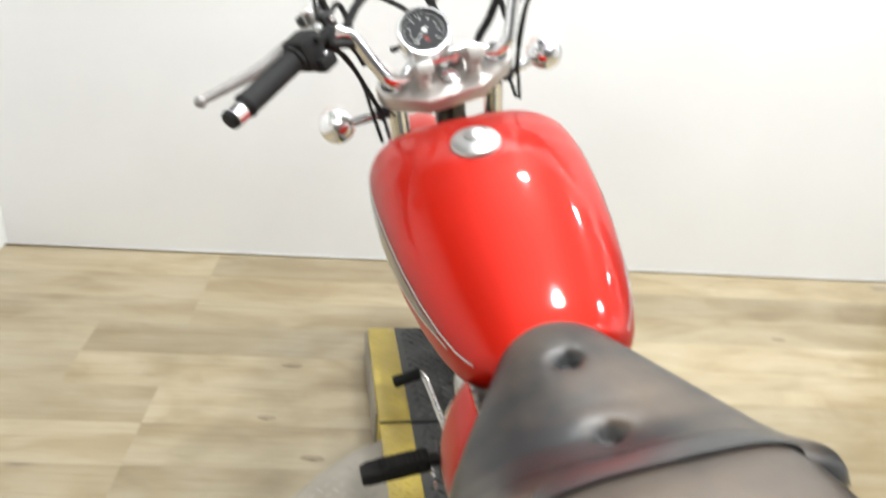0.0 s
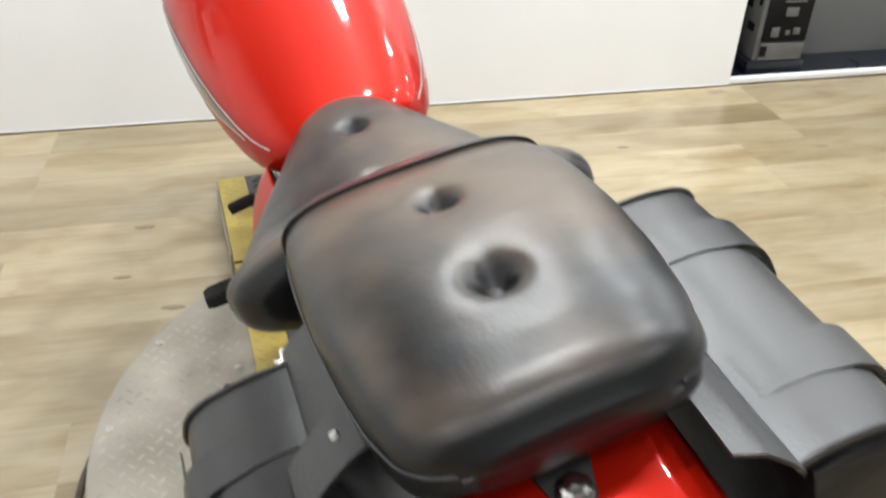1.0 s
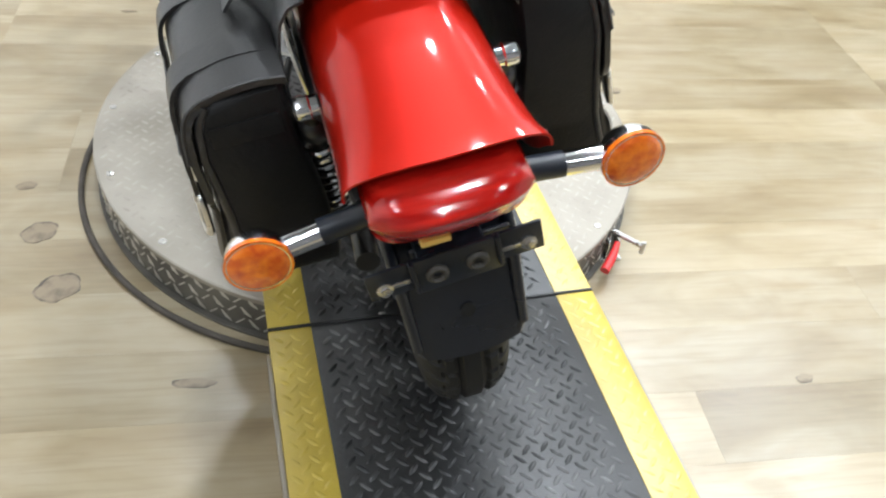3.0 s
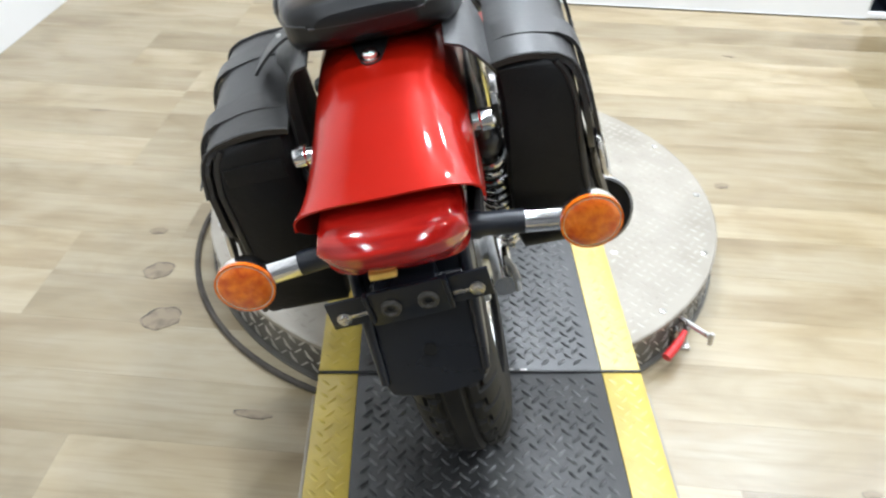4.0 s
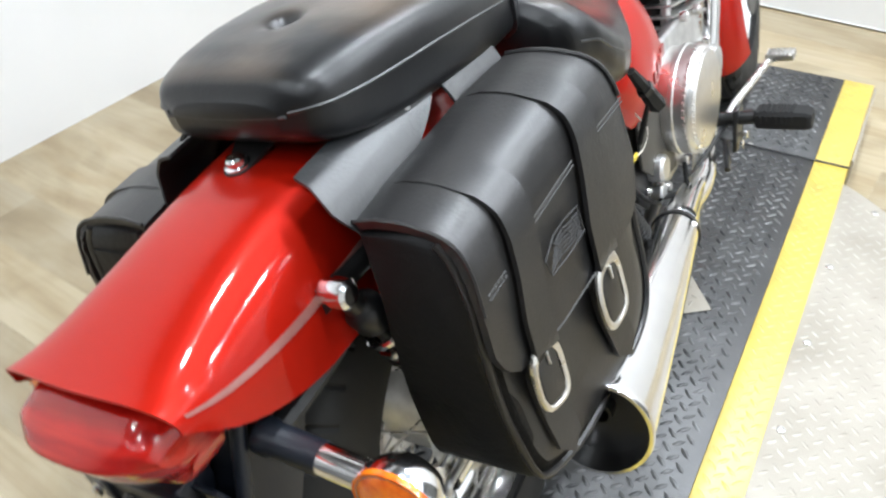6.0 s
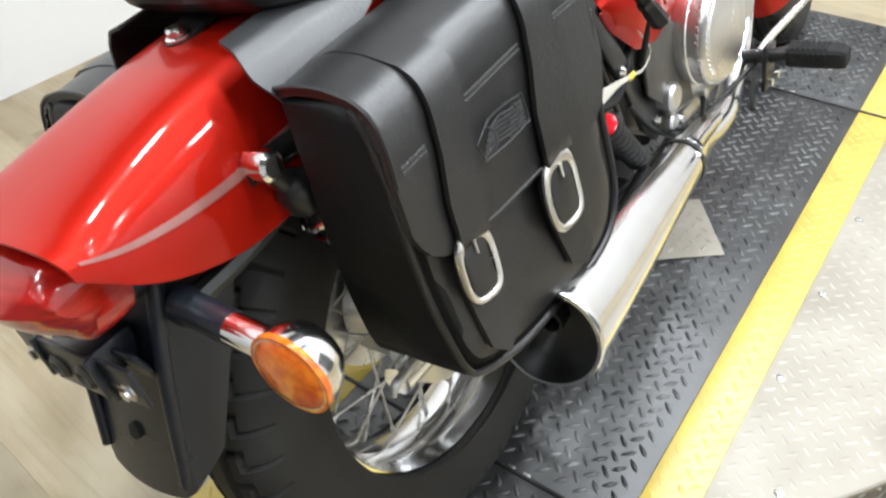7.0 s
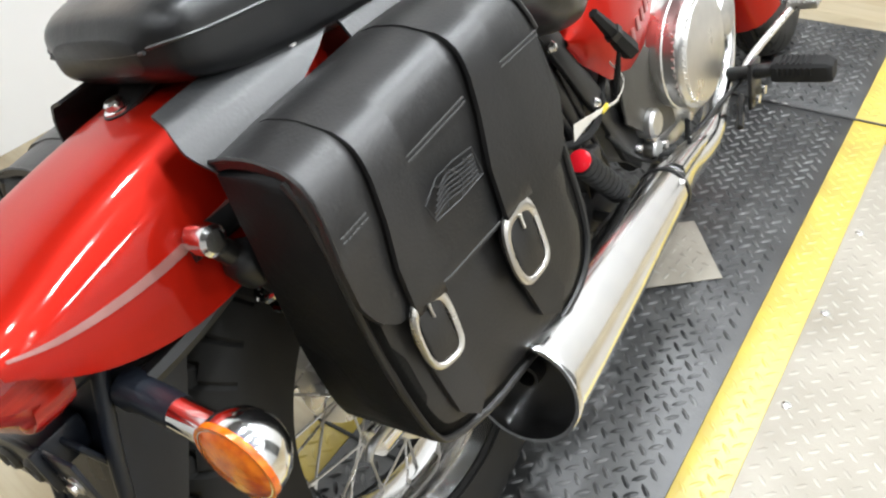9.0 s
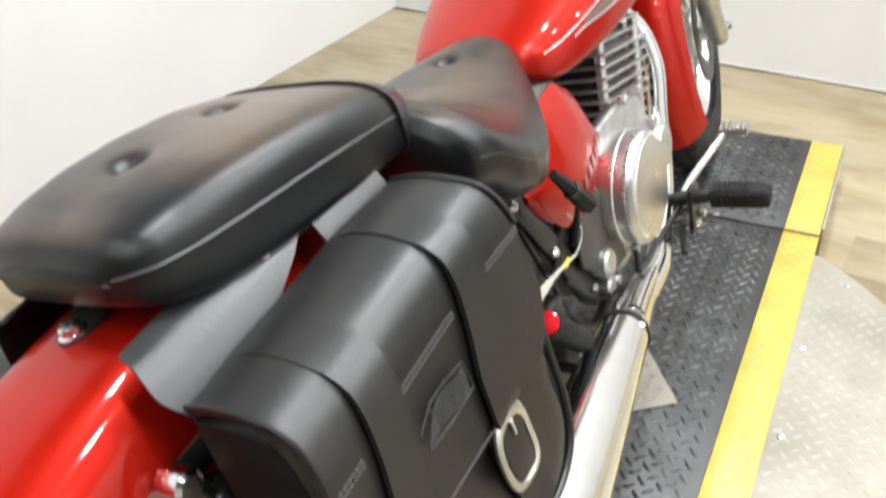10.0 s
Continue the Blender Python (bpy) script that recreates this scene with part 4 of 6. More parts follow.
def tank_ring(v, count=72):
    hw, low, top = (column(TANK, v, k) for k in (1, 2, 3))
    return oval(v, hw, low, top, low + (top - low) * 0.36, 2.9, 2.6, count)


tank = part("fuel_tank", loft([tank_ring(TANK[0][0] + (TANK[-1][0] - TANK[0][0]) * (0.5 - 0.5 * math.cos(math.pi * i / 72))) for i in range(73)]), RED, bike, "glossy red teardrop fuel tank", sharp=60)


def tank_point(v, z, side, out):
    """On the tank's flank at height z, a fraction from low to top."""
    hw, low, top = (column(TANK, v, k) for k in (1, 2, 3))
    belt = 0.36
    f = (z - belt) / (1 - belt) if z > belt else (belt - z) / belt
    n = 2.9 if z > belt else 2.6
    x = max(0.0, 1 - min(f, 0.999) ** n) ** (1 / n) * hw
    return (side * (x + out), v, low + (top - low) * z + out * 0.3 * f)


for side in (-1, 1):
    def upper(s):
        return 0.62 - 0.06 * s

    def lower(s):
        return upper(s) - 0.015 - 0.30 * s ** 0.75
    part("tank_panel", shell(lambda s, t: tank_point(0.745 + 0.37 * s, lower(s) + (upper(s) - lower(s)) * t, side, 0.0010), 30, 10, 0.0004), GREY_PANEL, tank, "dark grey flank panel")
    part("pinstripe", shell(lambda s, t: tank_point(0.672 + 0.47 * s, 0.655 - 0.065 * s + 0.022 * t, side, 0.0014), 36, 3, 0.0004), TANK_STRIPE, tank, "silver pinstripe")
    part("pinstripe", shell(lambda s, t: tank_point(0.72 + 0.395 * s, lower(max(0.0, (s * 0.395 - 0.025) / 0.37)) - 0.010 - 0.026 * t, side, 0.0014), 36, 3, 0.0004), TANK_STRIPE, tank, "silver pinstripe")
cap_at, cap_up = Vector((0, 1.035, 0.794)), Vector((0, -0.26, 1))
cap = part("fuel_cap", lathe([(0.036, -0.006), (0.0405, -0.002), (0.0405, 0.005), (0.038, 0.009), (0.028, 0.0130), (0.010, 0.015), (0, 0.015)], cap_at, cap_up, 48), SATIN, tank, "satin round fuel cap")
part("key_cover", lathe([(0.0, 0.015), (0.017, 0.015), (0.017, 0.020), (0.014, 0.022), (0, 0.023)], cap_at + Vector((0, 0.006, 0)), cap_up, 24), SATIN, cap, "satin key cover")

# ---- bars, clamp, dial, front lamps ----


def steered(bm):
    return moved(bm, STEER)


def on_head(u, ahead, up):
    return HEAD + Vector((u, 0, 0)) + AHEAD * ahead + AXIS * up


cl = [(-0.126, 0.022), (-0.122, 0.000), (-0.108, -0.014), (-0.050, -0.046), (0.050, -0.046), (0.108, -0.014), (0.122, 0.000), (0.126, 0.022), (0.116, 0.042), (0.092, 0.050), (0.040, 0.038), (-0.040, 0.038), (-0.092, 0.050), (-0.116, 0.042)]
top_clamp = part("top_clamp", steered(loft([[on_head(u * k, a * k, h) for u, a in cl] for h, k in ((-0.018, 0.985), (-0.016, 1.0), (0.0095, 1.0), (0.012, 0.98))])), CLAMP, bike, "brushed alloy upper fork clamp")
for side in (-1, 1):
    part("fork_cap", steered(lathe([(0, 0), (0.024, 0), (0.024, 0.004), (0.017, 0.006), (0.013, 0.014), (0, 0.015)], on_head(side * 0.094, 0.018, 0.012), AXIS, 24)), CHROME, top_clamp)
    part("riser", steered(join(rod(on_head(side * 0.046, -0.004, 0.010), on_head(side * 0.046, -0.010, 0.046), 0.0135, 20), moved(box((0, 0, 0), (0.030, 0.042, 0.024), 0.005), Matrix.Translation(on_head(side * 0.046, -0.010, 0.056)) @ Matrix.Rotation(-RAKE * 0.6, 4, "X")))), CLAMP, top_clamp, "alloy handlebar riser")
    part("fork_tube", steered(rod(on_head(side * 0.094, 0.018, 0.010), on_head(side * 0.094, 0.018, -0.34), 0.0185, 24)), CHROME, bike, "chromed fork tube")
    part("fork_leg", steered(lathe([(0.0, 0.0), (0.026, 0.0), (0.028, 0.01), (0.028, 0.05), (0.025, 0.06), (0.025, 0.30), (0.020, 0.335), (0.0, 0.335)], on_head(side * 0.094, 0.018, -0.318), -AXIS, 28)), ALU, bike, "pale alloy fork lower leg")
part("lower_clamp", steered(moved(box((0, 0, 0), (0.225, 0.06, 0.03), 0.008), Matrix.Translation(on_head(0, 0.010, -0.17)) @ Matrix.Rotation(RAKE, 4, "X"))), BLACK_METAL, bike)
part("steering_head", rod(HEAD - AXIS * 0.02, HEAD - AXIS * 0.17, 0.028, 24), BLACK_METAL, bike)
part("stem_nut", steered(lathe([(0, 0), (0.019, 0), (0.019, 0.003), (0.014, 0.004), (0.013, 0.013), (0, 0.014)], on_head(0, -0.006, 0.012), AXIS, 6)), CHROME, top_clamp)

# left half of the bars as it stands; the right half is its mirror image about the steering
BAR = [(-0.02, 1.234, 0.886), (-0.055, 1.232, 0.882), (-0.084, 1.214, 0.868), (-0.110, 1.200, 0.882), (-0.136, 1.205, 0.930), (-0.156, 1.205, 0.962), (-0.188, 1.190, 0.968), (-0.236, 1.160, 0.955), (-0.340, 1.066, 0.910)]
left = [UNSTEER @ Vector(p) for p in BAR]
right = [Vector((-p.x, p.y, p.z)) for p in left]
bar = part("handlebar", steered(tube(list(reversed(left)) + right, 0.0112, 18, 6)), CHROME, bike, "chromed pull-back handlebar")
for pts, side in ((left, -1), (right, 1)):
    a, b = pts[-1], pts[-2]
    d = (b - a).normalized()
    grip = part("grip", steered(lathe([(0, -0.004), (0.0175, -0.004), (0.0200, 0.0), (0.0200, 0.006), (0.0188, 0.008), (0.0188, 0.115), (0.0225, 0.118), (0.0225, 0.124), (0, 0.124)], a + d * 0.012, d, 24)), RUBBER, bar, "black rubber grip")
    part("bar_end", steered(lathe([(0, -0.030), (0.014, -0.029), (0.0160, -0.025), (0.0160, 0.0), (0.018, 0.002), (0.018, 0.004), (0, 0.004)], a + d * 0.004, d, 24)), RUBBER, grip)
    part("end_band", steered(lathe([(0.0162, -0.023), (0.0172, -0.022), (0.0172, -0.002), (0.0162, -0.001)], a + d * 0.006, d, 24, True)), CHROME, grip, "chromed end band")
    # switch box, lever, mirror stem
    c = a + d * 0.158
    frame_m = Matrix.Translation(c) @ d.to_track_quat("X", "Z").to_matrix().to_4x4()
    part("switch_box", steered(moved(join(box((0, 0, -0.002), (0.046, 0.050, 0.056), 0.009), box((0.006, -0.022, -0.026), (0.034, 0.032, 0.024), 0.006), box((0.012, -0.028, 0.012), (0.012, 0.010, 0.010), 0.002), box((0.030, 0.004, -0.026), (0.040, 0.034, 0.022), 0.006)), frame_m)), RUBBER, bar, "black switch box")
    part("perch_clamp", steered(moved(join(box((0.060, 0.002, 0.010), (0.026, 0.036, 0.040), 0.007), box((0.052, 0.026, 0.026), (0.034, 0.022, 0.018), 0.004), rod((0.072, -0.004, -0.006), (0.072, -0.004, 0.052), 0.006, 10)), frame_m)), BLACK_METAL, bar, "black mirror clamp")
    part("clutch_switch", steered(moved(join(box((0.034, 0.030, -0.012), (0.030, 0.020, 0.020), 0.004), box((0.062, 0.022, -0.020), (0.030, 0.024, 0.022), 0.005)), frame_m)), RUBBER, bar, "black lever switch")
    part("lever_perch", steered(moved(join(box((0.040, 0.010, 0.006), (0.030, 0.040, 0.030), 0.006), rod((0.045, 0.010, 0.014), (0.045, 0.010, 0.044), 0.010, 12)), frame_m)), STEEL, bar, "alloy lever perch")
    for bx, by, bz in ((0.060, -0.018, 0.018), (0.060, -0.018, -0.002), (0.012, -0.026, -0.016)):
        part("clamp_bolt", steered(moved(lathe([(0, 0.005), (0.0035, 0.0045), (0.0048, 0.003), (0.0048, 0), (0, 0)], (bx, by, bz), (0, -1, 0.2), 8), frame_m)), CHROME, bar)
    f = Vector((0, 1, 0))
    tip = a - d * 0.008 + f * 0.082 + Vector((0.048 * side, 0, 0.014))
    part("lever", steered(join(tube([c + d * 0.030 + f * 0.046, c - d * 0.03 + f * 0.078 + Vector((0, 0, 0.006)), c - d * 0.10 + f * 0.090 + Vector((0, 0, 0.008)), tip], [0.0120, 0.0118, 0.0100, 0.0068], 10), ball(tip, 0.0100, 14))), LEVER, bar, "dull grey alloy hand lever")
    part("mirror_stem", steered(tube([c + d * 0.042 + f * 0.008 + Vector((0, 0, 0.03)), c + d * 0.046 + f * 0.02 + Vector((0, 0, 0.09)), c + d * 0.02 + f * 0.05 + Vector((0.03 * side, 0, 0.17))], 0.0052, 10)), CHROME, bar, "chromed mirror stem")
    part("mirror", steered(moved(join(lathe([(0, -0.012), (0.035, -0.008), (0.048, 0.004), (0.050, 0.010), (0, 0.010)], (0, 0, 0), (0, -1, 0), 28)), Matrix.Translation(c + d * 0.0 + f * 0.055 + Vector((0.055 * side, 0, 0.195))))), CHROME, bar, "round chromed rear-view mirror")
    part("cable", steered(tube([c + d * 0.04 + f * 0.03 + Vector((0, 0, -0.004)), c + d * 0.10 + f * 0.08 + Vector((0, 0, 0.035)), Vector((side * 0.03, 1.33, 0.965)), Vector((side * -0.02, 1.33, 0.86)), Vector((side * -0.02, 1.27, 0.74))], 0.0045, 8)), RUBBER, bar, "black control cable")
    part("hose", steered(tube([c + d * 0.045 + f * 0.012, Vector((side * 0.150, 1.250, 0.895)), Vector((side * 0.141, 1.275, 0.82)), Vector((side * 0.136, 1.288, 0.755))], 0.0035, 8)), RUBBER, bar)
    part("wire_bundle", steered(join(tube([c + d * 0.02 + Vector((0, -0.006, -0.020)), c + d * 0.08 + Vector((0, -0.004, -0.018)), pts[-4] + Vector((0, 0.004, -0.018)), pts[-5] + Vector((0, 0.014, -0.02))], 0.0065, 8),
                                     tube([c + d * 0.03 + f * 0.020, c + d * 0.075 + f * 0.030 + Vector((0, 0, 0.01)), c + d * 0.11 + f * 0.05, pts[-5] + Vector((0, 0.05, -0.03))], 0.0050, 8))), RUBBER, bar, "black wiring along the bar")
    part("loom", steered(join(tube([c + d * 0.020 + Vector((0, -0.016, -0.006)), c + d * 0.060 + Vector((0, -0.020, 0.002)), pts[-3] + Vector((0, -0.014, -0.010)), pts[-4] + Vector((0, -0.006, -0.016)), pts[-5] + Vector((0, 0.020, -0.010))], [0.0085, 0.0090, 0.0080, 0.0075, 0.0060], 10),
                              tube([c + d * 0.050 + f * 0.014 + Vector((0, 0, 0.012)), pts[-3] + Vector((0, 0.012, 0.014)), pts[-4] + Vector((side * 0.002, 0.016, -0.004)), pts[-5] + Vector((0, 0.030, -0.03))], 0.0060, 8),
                              tube([c + d * 0.062 + Vector((0, -0.004, -0.016)), pts[-3] + Vector((side * 0.004, 0.004, -0.022)), pts[-4] + Vector((side * 0.012, 0.010, -0.040)), Vector((side * 0.128, 1.255, 0.82))], 0.0042, 8))), RUBBER, bar, "taped black wiring loom")
    # front indicator
    at = Vector((side * 0.206, 1.302, 0.806 if side < 0 else 0.820))
    lamp_b = part("front_indicator", steered(ball(at, 0.0325, 32)), CHROME, bike, "round chromed front indicator lamp")
    part("stalk", steered(rod((side * 0.125, 1.292, 0.806), at + Vector((-side * 0.020, -0.002, -0.002)), 0.0085, 16)), CHROME, lamp_b)
    part("rubber_base", steered(join(rod((side * 0.108, 1.290, 0.808), (side * 0.132, 1.293, 0.806), 0.013, 16), rod((side * 0.122, 1.285, 0.812), (side * 0.124, 1.27, 0.765), 0.0035, 8))), BLACK_PLASTIC, lamp_b)
    part("lens", steered(lathe([(0, 0.029), (0.016, 0.026), (0.026, 0.018), (0.030, 0.011), (0.030, 0.006), (0, 0.006)], at + Vector((0, 0.006, 0)), (0, 1, 0), 28)), AMBER, lamp_b, "amber lens facing ahead")

part("clutch_cable", steered(tube([(-0.150, 1.225, 0.985), (-0.115, 1.250, 1.012), (-0.06, 1.285, 1.025), (0.0, 1.32, 1.00), (0.03, 1.33, 0.92), (0.03, 1.30, 0.80)], 0.0075, 10)), RUBBER, bike, "thick black cable loop")
part("brake_hose", steered(tube([(0.165, 1.225, 0.985), (0.130, 1.235, 0.975), (0.098, 1.250, 0.925), (0.070, 1.268, 0.880), (0.055, 1.285, 0.80)], 0.0075, 10)), RUBBER, bike, "thick black brake hose")
# speedometer
face_up = (AXIS * 0.86 - AHEAD * 0.30 + Vector((0, -0.12, 0.12))).normalized()
d_at = on_head(-0.024, 0.040, 0.088)
dial = part("speedometer", steered(lathe([(0, -0.062), (0.030, -0.060), (0.042, -0.046), (0.047, -0.020), (0.0475, 0.0), (0.045, 0.006), (0.0405, 0.006), (0.0395, 0.000), (0, 0.000)], d_at, face_up, 48)), CHROME, bike, "chromed round speedometer with a black dial")
part("dial_face", steered(lathe([(0, 0.0008), (0.0395, 0.0008), (0.0395, 0.0018), (0, 0.0018)], d_at, face_up, 48)), DIAL, dial, "black dial with white marks")
fx = Vector((1, 0, 0))
fx = (fx - face_up * fx.dot(face_up)).normalized()
fy = face_up.cross(fx)
ticks = []
for k in range(27):
    a = radians(225 - k * 270 / 26)
    r0 = 0.0315 if k % 2 == 0 else 0.0335
    m = Matrix.Translation(d_at + face_up * 0.0021) @ Matrix((fx, fy, face_up)).transposed().to_4x4() @ Matrix.Rotation(a, 4, "Z")
    ticks.append(moved(box(((r0 + 0.036) / 2, 0, 0), (0.036 - r0, 0.0006, 0.0005)), m))
m0 = Matrix.Translation(d_at + face_up * 0.0021) @ Matrix((fx, fy, face_up)).transposed().to_4x4()
for k in range(9):
    a = radians(225 - k * 270 / 8)
    ticks.append(moved(box((0.0245 * math.cos(a), 0.0245 * math.sin(a), 0), (0.0030, 0.0016, 0.0005)), m0))
part("dial_marks", steered(join(*ticks)), DIAL_MARK, dial, "white scale marks and bars")
part("odometer_bars", steered(join(moved(box((0, -0.013, 0), (0.010, 0.0012, 0.0005)), m0), moved(box((0, -0.019, 0), (0.007, 0.0014, 0.0005)), m0))), DIAL_RED, dial)
part("needle", steered(moved(join(box((0.010, 0, 0.0015), (0.040, 0.0012, 0.0008)), lathe([(0, 0), (0.004, 0), (0.004, 0.003), (0, 0.003)], (0, 0, 0.0006), (0, 0, 1), 16)), m0 @ Matrix.Rotation(radians(218), 4, "Z"))), DIAL_MARK, dial, "white needle at rest")
part("bracket", steered(join(rod(d_at - face_up * 0.05, on_head(-0.012, 0.03, 0.012), 0.016, 12), box(on_head(0.026, 0.030, 0.028), (0.03, 0.02, 0.03), 0.004))), STEEL, dial)
part("reset_knob", steered(rod(d_at - fx * 0.046 - face_up * 0.03, d_at - fx * 0.060 - face_up * 0.03, 0.005, 10)), RUBBER, dial)

# ---- front mudguard ----


def front_fender(s, t):
    a = radians(-22 + 192 * s)       # from low behind the wheel, over, to the front
    x = 2 * t - 1
    r = 0.352 - 0.052 * abs(x) ** 3.2 - 0.008 * x * x
    flare = 1 + 0.10 * max(0, 1 - s * 4)
    return (x * 0.069 * flare, FRONT[1] - r * math.cos(a), FRONT[2] + r * math.sin(a))


ff = part("front_fender", steered(shell(front_fender, 48, 24, 0.0022)), RED, bike, "glossy red deep front mudguard", sharp=60)
for side in (-1, 1):
    part("fender_stay", steered(join(tube([(side * 0.082, 1.52, 0.50), (side * 0.086, 1.56, 0.44), (side * 0.088, 1.59, 0.36)], 0.006, 8))), CHROME, ff)
part("axle", steered(rod((-0.125, FRONT[1], FRONT[2]), (0.125, FRONT[1], FRONT[2]), 0.010, 16)), CHROME, bike)
part("brake_disc", steered(lathe([(0.075, 0.058), (0.118, 0.058), (0.118, 0.062), (0.075, 0.062)], FRONT, (1, 0, 0), 64, True)), DULL_GREY, bike, "dull front brake disc")

# ---- frame and engine ----
part("frame", join(tube([(0, 1.13, 0.69), (0, 1.14, 0.50), (0, 1.10, 0.28), (0, 1.02, 0.18), (0, 0.80, 0.165)], 0.019, 14),
                   tube([(0, 1.15, 0.74), (0, 0.95, 0.63), (0, 0.62, 0.60), (0, 0.48, 0.60)], 0.022, 14)), BLACK_METAL, bike, "black tubular frame")
for side in (-1, 1):
    part("frame_rail", tube([(side * 0.06, 0.80, 0.165), (side * 0.085, 0.66, 0.20), (side * 0.09, 0.55, 0.32), (side * 0.085, 0.47, 0.52), (side * 0.085, 0.35, 0.60), (side * 0.088, 0.10, 0.625), (side * 0.088, -0.05, 0.63)], 0.013, 12), BLACK_METAL, bike)
    part("seat_stay", tube([(side * 0.088, 0.20, 0.61), (side * 0.095, 0.36, 0.46), (side * 0.092, 0.50, 0.34)], 0.009, 10), BLACK_METAL, bike)
    part("link_rod", tube([(side * 0.110, 0.36, 0.58), (side * 0.112, 0.42, 0.42), (side * 0.105, 0.46, 0.30)], 0.0065, 10), CHROME, bike)
part("battery_box", box((0, 0.50, 0.47), (0.13, 0.20, 0.22), 0.012), BLACK_PLASTIC, bike)

engine = part("engine", join(
    box((0, 0.86, 0.315), (0.21, 0.36, 0.17), 0.03, 4),
    box((0, 0.72, 0.36), (0.20, 0.20, 0.17), 0.03, 4),
    box((0.0, 0.95, 0.205), (0.15, 0.22, 0.07), 0.02, 3),
    rod((-0.125, 0.90, 0.315), (0.125, 0.90, 0.315), 0.085, 40, 0.012)), ALU, bike, "cast aluminium single-cylinder engine")
# cylinder leans ahead a little
CYL = Matrix.Translation((0.004, 0.915, 0.385)) @ Matrix.Rotation(radians(-13), 4, "X")
part("barrel", moved(box((0, 0, 0.10), (0.165, 0.165, 0.22), 0.03, 4), CYL), BLACK_METAL, engine, "dark cylinder barrel")
for k in range(11):
    big = 0.105 if 2 < k < 9 else 0.095
    part("cooling_fin", moved(box((0, 0, 0.022 + 0.0178 * k), (big * 2, 0.205, 0.0042), 0.0018), CYL), ALU, engine)
for u in (-0.062, 0.062):
    for y in (-0.055, 0.055):
        part("stud_post", moved(rod((u * 1.42, y * 1.5, 0.01), (u * 1.42, y * 1.5, 0.205), 0.0085, 10), CYL), ALU, engine)
head = part("cylinder_head", moved(join(box((0, 0, 0.232), (0.185, 0.17, 0.050), 0.016, 3), box((0, -0.01, 0.265), (0.13, 0.12, 0.03), 0.010, 3)), CYL), POLISHED, engine, "polished cylinder head cover")
for u in (-0.075, 0.075):
    part("head_bolt", moved(lathe([(0, 0), (0.010, 0), (0.010, 0.010), (0, 0.012)], (u, -0.07, 0.255), (0, 0, 1), 6), CYL), CHROME, head)
# right side: big round cover with a toothed rim
clutch = part("clutch_cover", lathe([(0.084, -0.010), (0.085, 0.010), (0.0885, 0.012), (0.0885, 0.018), (0.0865, 0.020), (0.0865, 0.036), (0.0855, 0.042), (0.0815, 0.0475), (0.0785, 0.0485), (0.0760, 0.0515), (0.040, 0.0535), (0.0, 0.054)], (0.122, 0.779, 0.386), (1, 0, 0), 72), POLISHED, engine, "polished round clutch cover")
band_rings = []
for h in (0.0330, 0.0335, 0.0375, 0.0380):
    ring = []
    for k in range(240):
        a = 2 * math.pi * k / 240
        tooth = 0.0014 if 0.0332 < h < 0.0378 and (k % 5) < 3 else 0.0
        ring.append((0.122 + h, 0.779 + (0.0866 + tooth) * math.cos(a), 0.386 + (0.0866 + tooth) * math.sin(a)))
    band_rings.append(ring)
part("ribbed_band", loft(band_rings, cap=False), POLISHED, clutch, "ribbed bright band round the cover", sharp=20)
for k in range(52):
    a = 2 * math.pi * k / 52
    part("rim_tooth", moved(box((0, 0, 0), (0.0030, 0.0052, 0.0026), 0.0008, 1), Matrix.Translation((0.1705, 0.779 + 0.0785 * math.cos(a), 0.386 + 0.0785 * math.sin(a))) @ Matrix.Rotation(a, 4, "X")), POLISHED, clutch)
part("small_cover", lathe([(0.038, 0.0), (0.038, 0.030), (0.034, 0.037), (0.016, 0.040), (0, 0.040)], (0.100, 0.978, 0.350), (1, 0, 0), 40), ALU, engine, "small round oil filter cover")
part("cover_plate", outline_plate([(0.66, 0.30), (0.70, 0.27), (0.90, 0.25), (0.99, 0.30), (0.98, 0.40), (0.94, 0.47), (0.86, 0.49), (0.70, 0.50), (0.655, 0.44)], 0.020, at=0.095, bevel=0.006, seg=3), ALU, engine, "crankcase side cover")
for v, w in ((0.665, 0.30), (0.70, 0.268), (0.80, 0.258), (0.90, 0.255), (0.985, 0.31), (0.975, 0.40), (0.93, 0.475), (0.86, 0.492), (0.652, 0.45)):
    part("cover_bolt", lathe([(0.009, 0), (0.009, 0.010), (0.007, 0.013), (0, 0.013)], (0.114, v, w), (1, 0, 0), 10), STEEL, engine)
part("case_boss", join(rod((0.09, 0.665, 0.325), (0.135, 0.665, 0.325), 0.022, 20), rod((0.09, 0.675, 0.275), (0.125, 0.675, 0.275), 0.016, 16)), ALU, engine, "bright frame mounting boss")
part("left_cover", lathe([(0.10, 0), (0.10, 0.02), (0.08, 0.035), (0, 0.04)], (-0.10, 0.86, 0.33), (-1, 0, 0), 40), POLISHED, engine, "polished left engine cover")
part("grey_side_plate", outline_plate([(0.60, 0.44), (0.66, 0.46), (0.735, 0.40), (0.755, 0.275), (0.68, 0.29), (0.60, 0.36)], 0.006, at=0.116, bevel=0.002), DULL_GREY, bike, "dull grey frame cover plate")
part("frame_gusset", outline_plate([(0.450, 0.57), (0.49, 0.568), (0.60, 0.385), (0.672, 0.31), (0.640, 0.262), (0.60, 0.30), (0.565, 0.375)], 0.010, at=0.100, bevel=0.003), BLACK_METAL, bike, "black frame gusset plate")
